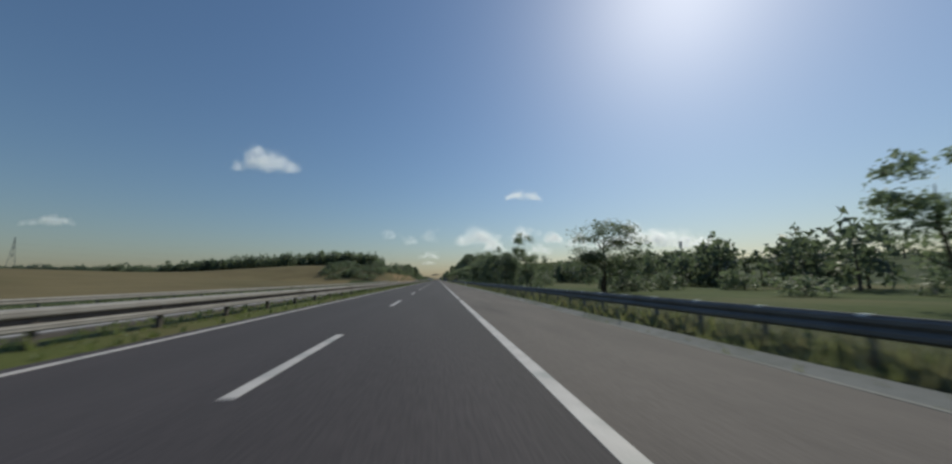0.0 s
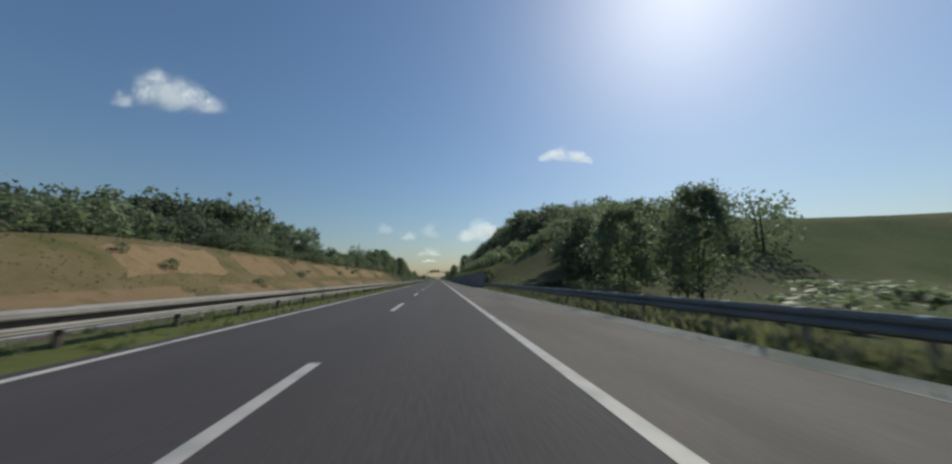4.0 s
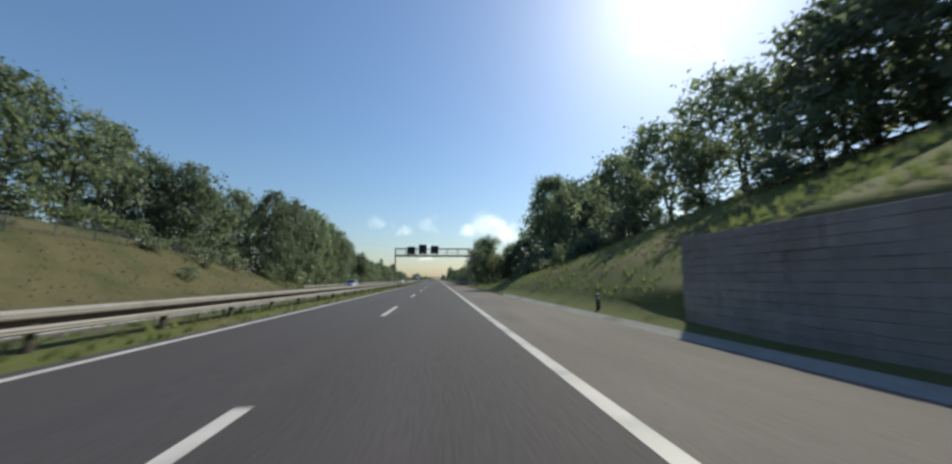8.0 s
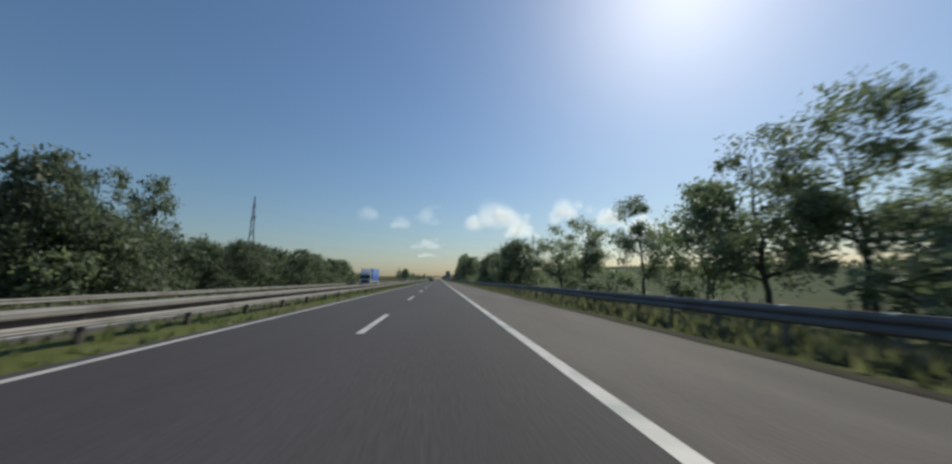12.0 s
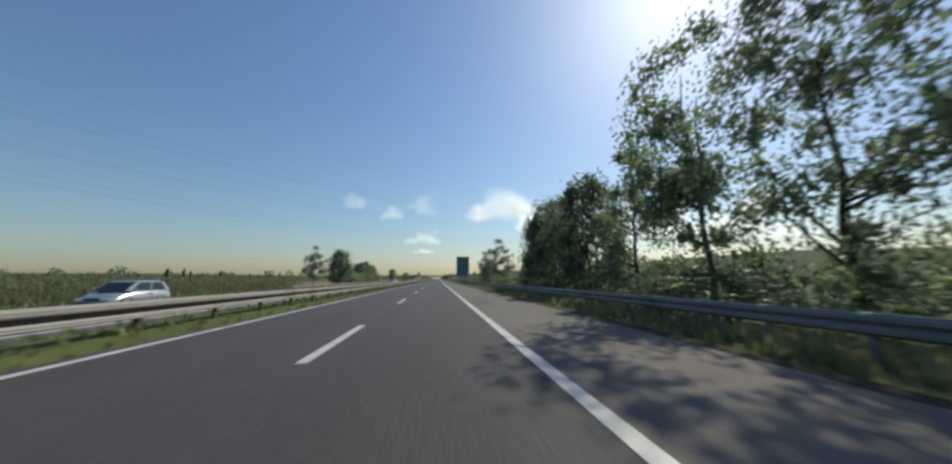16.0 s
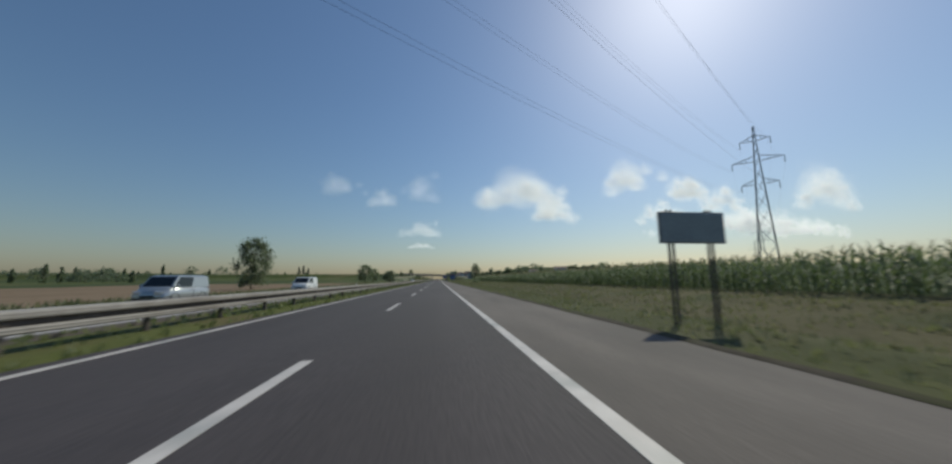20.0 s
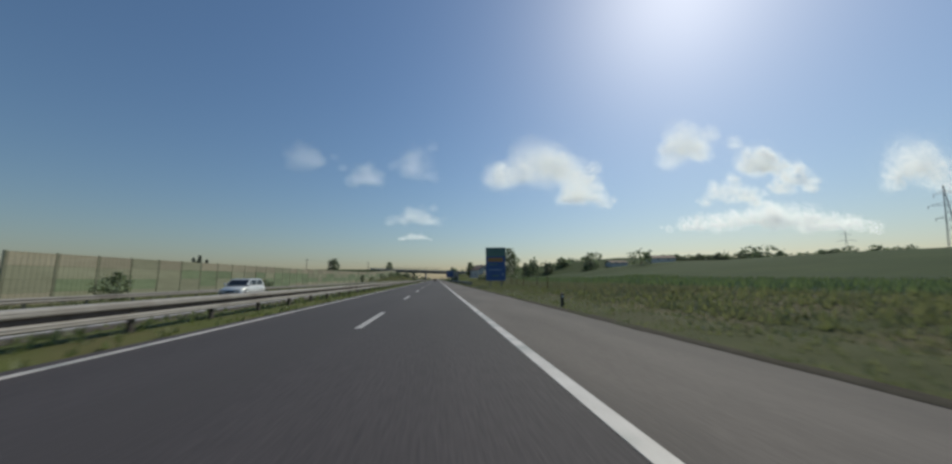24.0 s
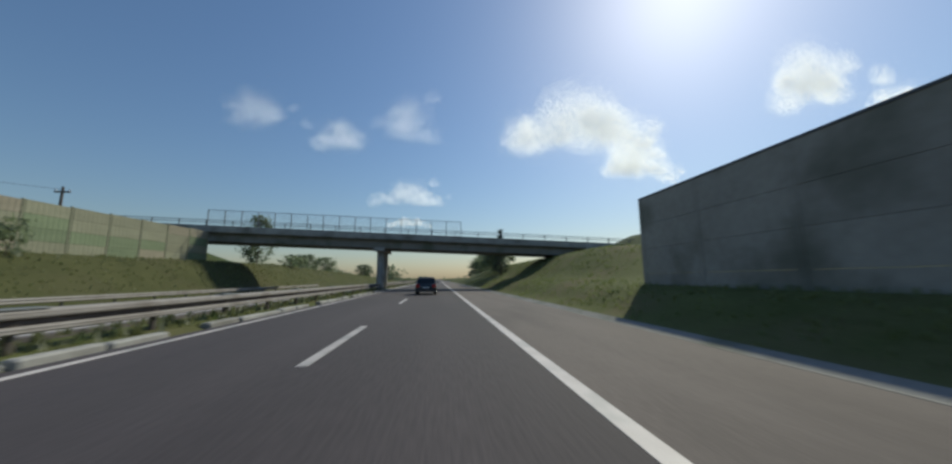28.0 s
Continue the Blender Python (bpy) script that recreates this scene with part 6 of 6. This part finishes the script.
# distant rows of trees that close the plain
spots = []
for i in range(260):
    x, y = -rng.uniform(170, 700), rng.uniform(560, 1800)
    spots.append((x, y, land_z(x, y) + rng.uniform(5, 11), rng.uniform(5, 9)))
for i in range(60):
    x, y = -rng.uniform(170, 420), rng.uniform(880, 1350)
    spots.append((x, y, land_z(x, y) + rng.uniform(6, 12), rng.uniform(1.2, 1.8)))
wood("distant_trees", "distant row of dark trees across the plain", spots, 1.5, 46)
spots = []
for i in range(240):
    x, y = rng.uniform(75, 460), rng.uniform(1030, 1600)
    spots.append((x, y, land_z(x, y) + rng.uniform(4, 9), rng.uniform(4, 7)))
for i in range(60):
    x, y = rng.uniform(140, 460), rng.uniform(440, 800)
    spots.append((x, y, land_z(x, y) + rng.uniform(3, 6), rng.uniform(3.5, 6)))
wood("distant_trees", "distant dark trees beyond the green fields", spots, 1.4, 47)
spots = [(33, 1330, 13, 4), (40, 1345, 12, 4), (-30, 1290, 8, 4), (-36, 1300, 7, 4)]
for i in range(80):
    x, y = rng.choice([-1, 1]) * rng.uniform(18, 130), rng.uniform(1200, 2200)
    spots.append((x, y, land_z(x, y) + rng.uniform(3, 7), rng.uniform(3.5, 6)))
wood("distant_trees", "distant trees beside the far end of the motorway", spots, 1.2, 48)
spots = []
for i in range(22):
    x, y = 250 + 5.0 * i + rng.uniform(-2, 2), 1180 + rng.uniform(-10, 10)
    spots.append((x, y, max(land_z(x, y) + 5, 22.5 + rng.uniform(-2.5, 1.5)), rng.uniform(4.0, 6.5)))
for x, top in ((384, 26.5), (390, 27), (407, 27.5), (413, 28), (424, 26)):
    spots.append((x, 1184, top, 4.5))
for x, y, top, r in ((54, 1090, 12, 3.2), (71, 1092, 12.5, 4.0), (74, 1095, 12, 3.6), (87, 1090, 12, 3.2)):
    spots.append((x, y, top, r))
for i in range(26):
    a = math.radians(44 + i * 0.8 + rng.uniform(-0.3, 0.3))
    spots.append((200 * math.sin(a), 950 + 200 * math.cos(a), rng.uniform(11.0, 14.5), rng.uniform(3.2, 5.0)))
wood("distant_trees", "dark row of trees beyond the field before the village", spots, 1.3, 49)
# undergrowth on the green end of the cutting slope across the road
under = []
for i in range(34):
    x, y = rng.uniform(-26.5, -19.5), 312 + 1.8 * i + rng.uniform(-1, 1)
    under.append((x, y, land_z(x, y) + rng.uniform(1.1, 2.0), rng.uniform(1.0, 1.7)))
wood("undergrowth", "leafy undergrowth on the green end of the cutting slope", under, 0.26, 54, "leaf", 9)


# ---- grass on the verges and the median ----
def tufts(name, label, pts, height, rs, material="blade", blades=3, spread=0.12):
    n = len(pts)
    p = np.repeat(np.asarray(pts), blades, 0)
    k = n * blades
    a = rs.uniform(0, math.tau, k)
    h = height * rs.uniform(0.45, 1.3, k)
    out = np.stack([np.cos(a), np.sin(a), np.zeros(k)], 1)
    side = np.stack([-np.sin(a), np.cos(a), np.zeros(k)], 1)
    p = p + out * rs.uniform(0, spread, (k, 1))
    w = (0.025 + 0.1 * h)[:, None]
    tip = p + out * (h * rs.uniform(0.15, 0.8, k))[:, None] + np.array([0, 0, 1]) * h[:, None]
    v = np.stack([p - side * w - np.array([0, 0, 0.04]), p + side * w - np.array([0, 0, 0.04]), tip], 1).reshape(-1, 3)
    me = bpy.data.meshes.new(name)
    me.from_pydata(v.tolist(), [], np.arange(k * 3).reshape(k, 3).tolist())
    me.materials.append(M[material])
    return tagged(new(name, me), label, "grass", kind="stuff")


def strip(rs, n, x0, x1, y0, y1):
    x, y = rs.uniform(x0, x1, n), rs.uniform(y0, y1, n)
    return np.stack([x, y, land(x, y)], 1)


rs = np.random.RandomState(5)
tufts("median_grass", "short sunlit grass on the median", strip(rs, 20000, -6.0, -3.42, -45, 1020), 0.1, rs, "blade_lush")
tufts("median_weeds", "taller weeds along the median barrier", strip(rs, 1100, -4.75, -4.2, -45, 1170), 0.26, rs, "blade_lush")
tufts("median_grass", "dark weeds on the median before the overpass", strip(rs, 2500, -6.0, -3.85, 1015, 1200), 0.2, rs)
tufts("verge_grass", "ragged grass on the verge below the guardrail", strip(rs, 13000, 6.2, 10.5, -40, 190), 0.14, rs)
tufts("verge_grass", "ragged grass on the verge below the guardrail", strip(rs, 19000, 6.15, 10.5, 340, 712), 0.15, rs)
tufts("verge_grass", "dry and green grass on the open verge", strip(rs, 24000, 6.15, 17.0, 700, 1020), 0.1, rs, spread=0.4)
tufts("verge_grass", "dry grass stalks on the open verge", strip(rs, 9000, 7.5, 17.5, 700, 1020), 0.13, rs, "blade_dry", spread=0.4)
tufts("field_crop", "low dark green crop beyond the verge", strip(rs, 9000, 17.0, 48.0, 895, 985), 0.4, rs, "corn", spread=0.3)
tufts("verge_grass", "green grass on the bank beside the road", strip(rs, 12000, 6.4, 16.0, 1018, 1130), 0.09, rs, "blade_lush")
tufts("slope_grass", "sunlit grass above the retaining wall", strip(rs, 20000, 7.75, 21.0, 196, 372), 0.15, rs, "blade_lush")
tufts("slope_grass", "dry grass on the cutting slope", strip(rs, 8000, -26.0, -14.6, 140, 345), 0.12, rs, "blade_dry")
tufts("far_verge_grass", "grass beyond the oncoming carriageway", strip(rs, 9000, -19.5, -14.6, -40, 140), 0.3, rs)
tufts("far_verge_grass", "grass beyond the oncoming carriageway", strip(rs, 15000, -19.5, -14.6, 345, 930), 0.3, rs)
tufts("bank_grass", "green grass on the bank below the noise barrier", strip(rs, 12000, -20.2, -14.6, 925, 1180), 0.14, rs)
for y0, y1 in ((-40, 99), (118, 196), (352, 712)):
    n = int((y1 - y0) * 22)
    tufts("rail_grass", "tall dry grass growing along the guardrail posts", strip(rs, n, 6.95, 8.0, y0, y1), 0.3, rs, "blade_dry", spread=0.1)
    tufts("rail_grass", "tall green grass growing along the guardrail posts", strip(rs, n, 6.7, 8.6, y0, y1), 0.26, rs, "blade", spread=0.1)
tufts("meadow_grass", "tall brown meadow grass behind the pasture fence", strip(rs, 4000, 12.5, 17.5, 928, 1000), 0.26, rs, "blade_dry", spread=0.3)
tufts("meadow_grass", "tall green meadow grass behind the pasture fence", strip(rs, 6000, 10.5, 17.5, 905, 1000), 0.24, rs, "blade", spread=0.3)
w = strip(rs, 1800, 6.4, 9.0, -40, 1020)
tufts("tall_weeds", "tall dry weeds scattered on the verge", w[(w[:, 1] < 190) | (w[:, 1] > 345) & (w[:, 1] < 700)], 0.42, rs)


# ---- corn ----
def corn(name, label, x0, x1, y0, y1, rows, step, height, rs, material="corn"):
    """Rows of plants: a stalk, arching leaves and a tassel each."""
    v, f, mi = [], [], []
    for r in range(rows):
        x = x0 + (x1 - x0) * (r / max(1, rows - 1)) ** 1.2
        y = y0 + rs.uniform(0, step)
        while y < y1:
            px, h = x + rs.normal() * 0.08, height * rs.uniform(0.82, 1.1)
            z = land_z(px, y)
            for k in range(7):
                a, hz = rs.uniform(0, math.tau), h * (0.08 + 0.125 * k)
                ca, sa = math.cos(a), math.sin(a)
                L = rs.uniform(0.32, 0.55)
                b = len(v)
                v += [(px - sa * 0.035, y + ca * 0.035, z + hz), (px + sa * 0.035, y - ca * 0.035, z + hz), (px + ca * L * 0.55 + sa * 0.045, y + sa * L * 0.55 - ca * 0.045, z + hz + L * 0.5), (px + ca * L * 0.55 - sa * 0.045, y + sa * L * 0.55 + ca * 0.045, z + hz + L * 0.5), (px + ca * L, y + sa * L, z + hz + L * 0.18)]
                f += [(b, b + 1, b + 2, b + 3), (b + 3, b + 2, b + 4)]
                mi += [0, 0]
            b = len(v)
            v += [(px - 0.03, y, z), (px + 0.03, y, z), (px + 0.015, y, z + h), (px - 0.015, y, z + h)]
            f.append((b, b + 1, b + 2, b + 3))
            mi.append(0)
            for k in range(3):
                b, a = len(v), rs.uniform(0, math.tau)
                v += [(px - 0.02, y, z + h * 0.97), (px + 0.02, y, z + h * 0.97), (px + 0.1 * math.cos(a), y + 0.1 * math.sin(a), z + h + 0.16)]
                f.append((b, b + 1, b + 2))
                mi.append(1)
            y += step * rs.uniform(0.7, 1.3)
    me = bpy.data.meshes.new(name)
    me.from_pydata(v, [], f)
    me.materials.append(M[material])
    me.materials.append(M["tassel"])
    me.polygons.foreach_set("material_index", mi)
    return tagged(new(name, me), label, "corn", kind="stuff")


corn("corn_field", "tall green corn with pale tassels beside the verge", 17.0, 22.5, 716, 900, 7, 0.3, 1.68, rs)
corn("corn_field", "tall green corn with pale tassels beside the verge", 14.2, 18.6, 982, 1013, 6, 0.3, 1.45, rs)
corn("corn_field", "ripening corn beyond the oncoming carriageway", -23.5, -19.5, 566, 662, 5, 0.34, 1.55, rs, "corn_dry")


# ---- low morning clouds: drifts of fine mist ----
def cloud(x, y, z, w, h, n, grain, seed, soft=1.0):
    """A heap of puffs on a level base, each a ball of small bright flakes, thick inside and thinning to its rim."""
    r = np.random.RandomState(seed)
    puffs = []
    count = max(6, int(w / h * 8))
    for k in range(count):
        u = (k + 0.5) / count * 2 - 1 + r.normal() * 0.1
        size = h * (0.4 - 0.2 * abs(u)) * r.uniform(0.65, 1.2)
        puffs.append((u * (w / 2 - size * 0.7), r.normal() * w * 0.06, size * 0.6 + r.uniform(0, 0.34) * h * (1 - u * u) - h * 0.42, size))
    for k in range(count):
        px, py, pz, ps = puffs[r.randint(count)]
        puffs.append((px + r.normal() * ps * 0.7, py + r.normal() * ps * 0.5, pz + ps * r.uniform(0.1, 0.75), ps * r.uniform(0.3, 0.55)))
    weight = np.array([p[3] ** 2 for p in puffs])
    pts, sizes = [], []
    for (px, py, pz, ps), share in zip(puffs, weight / weight.sum()):
        m = max(8, int(n * share * 0.75))
        q = r.normal(size=(m, 3))
        d = r.uniform(0, 1, m) ** 0.37 * (1 + 0.22 * soft * r.normal(size=m) ** 2)
        q *= (d * ps / np.linalg.norm(q, axis=1))[:, None]
        q[:, 2] = np.where(q[:, 2] < 0, q[:, 2] * 0.6, q[:, 2])
        pts.append(q + np.array([px, py, pz]))
        sizes.append(grain * 0.5 * np.where(d < 0.75, 1.25, np.where(d < 1.0, 0.95, 0.55)))
    p, sizes = np.concatenate(pts), np.concatenate(sizes)
    n = len(p)
    p[:, 1] *= 0.4
    nrm = np.array(SUN_WAY) + r.normal(size=(n, 3)) * 0.3
    nrm /= np.linalg.norm(nrm, axis=1)[:, None]
    e1 = np.cross(nrm, r.normal(size=(n, 3)))
    e1 /= np.linalg.norm(e1, axis=1)[:, None]
    e2 = np.cross(nrm, e1)
    s = (sizes * r.uniform(0.7, 1.3, n))[:, None]
    v = np.stack([p + e1 * s, p - e1 * s * 0.5 + e2 * s * 0.87, p - e1 * s * 0.5 - e2 * s * 0.87], 1).reshape(-1, 3)
    me = bpy.data.meshes.new("cloud")
    me.from_pydata(v.tolist(), [], np.arange(n * 3).reshape(n, 3).tolist())
    me.materials.append(M["cloud"])
    ob = tagged(new("cloud", me), "soft white low cloud in the blue sky", "cloud", "clouds", kind="stuff")
    ob.location = (x, y, z)
    return ob


cloud(-209, 420, 147, 84, 40, 40000, 0.4, 1)
cloud(-1226, 1190, 195, 160, 46, 12000, 1.1, 2)
cloud(119, 440, 116, 60, 20, 9000, 0.4, 3)
cloud(174, 1420, 186, 205, 112, 120000, 0.66, 4)
cloud(243, 1433, 146, 104, 76, 22000, 0.9, 5)
cloud(335, 1309, 176, 86, 78, 64000, 0.46, 6)
cloud(474, 1333, 178, 92, 84, 26000, 0.8, 7)
cloud(417, 1328, 122, 104, 56, 19000, 0.65, 8)
cloud(870, 1400, 198, 180, 120, 34000, 0.95, 9)
cloud(610, 1400, 168, 110, 70, 20000, 0.75, 16)
cloud(-115, 1445, 170, 70, 62, 14000, 0.42, 10)
cloud(-32, 1445, 186, 74, 70, 14000, 0.42, 11)
cloud(-204, 1445, 194, 70, 64, 12000, 0.42, 12)
cloud(-38, 1476, 108, 92, 44, 20000, 0.46, 13)
cloud(-36, 1500, 74, 60, 16, 3500, 0.65, 14)
cloud(1750, 2400, 300, 1250, 190, 40000, 3.6, 15)
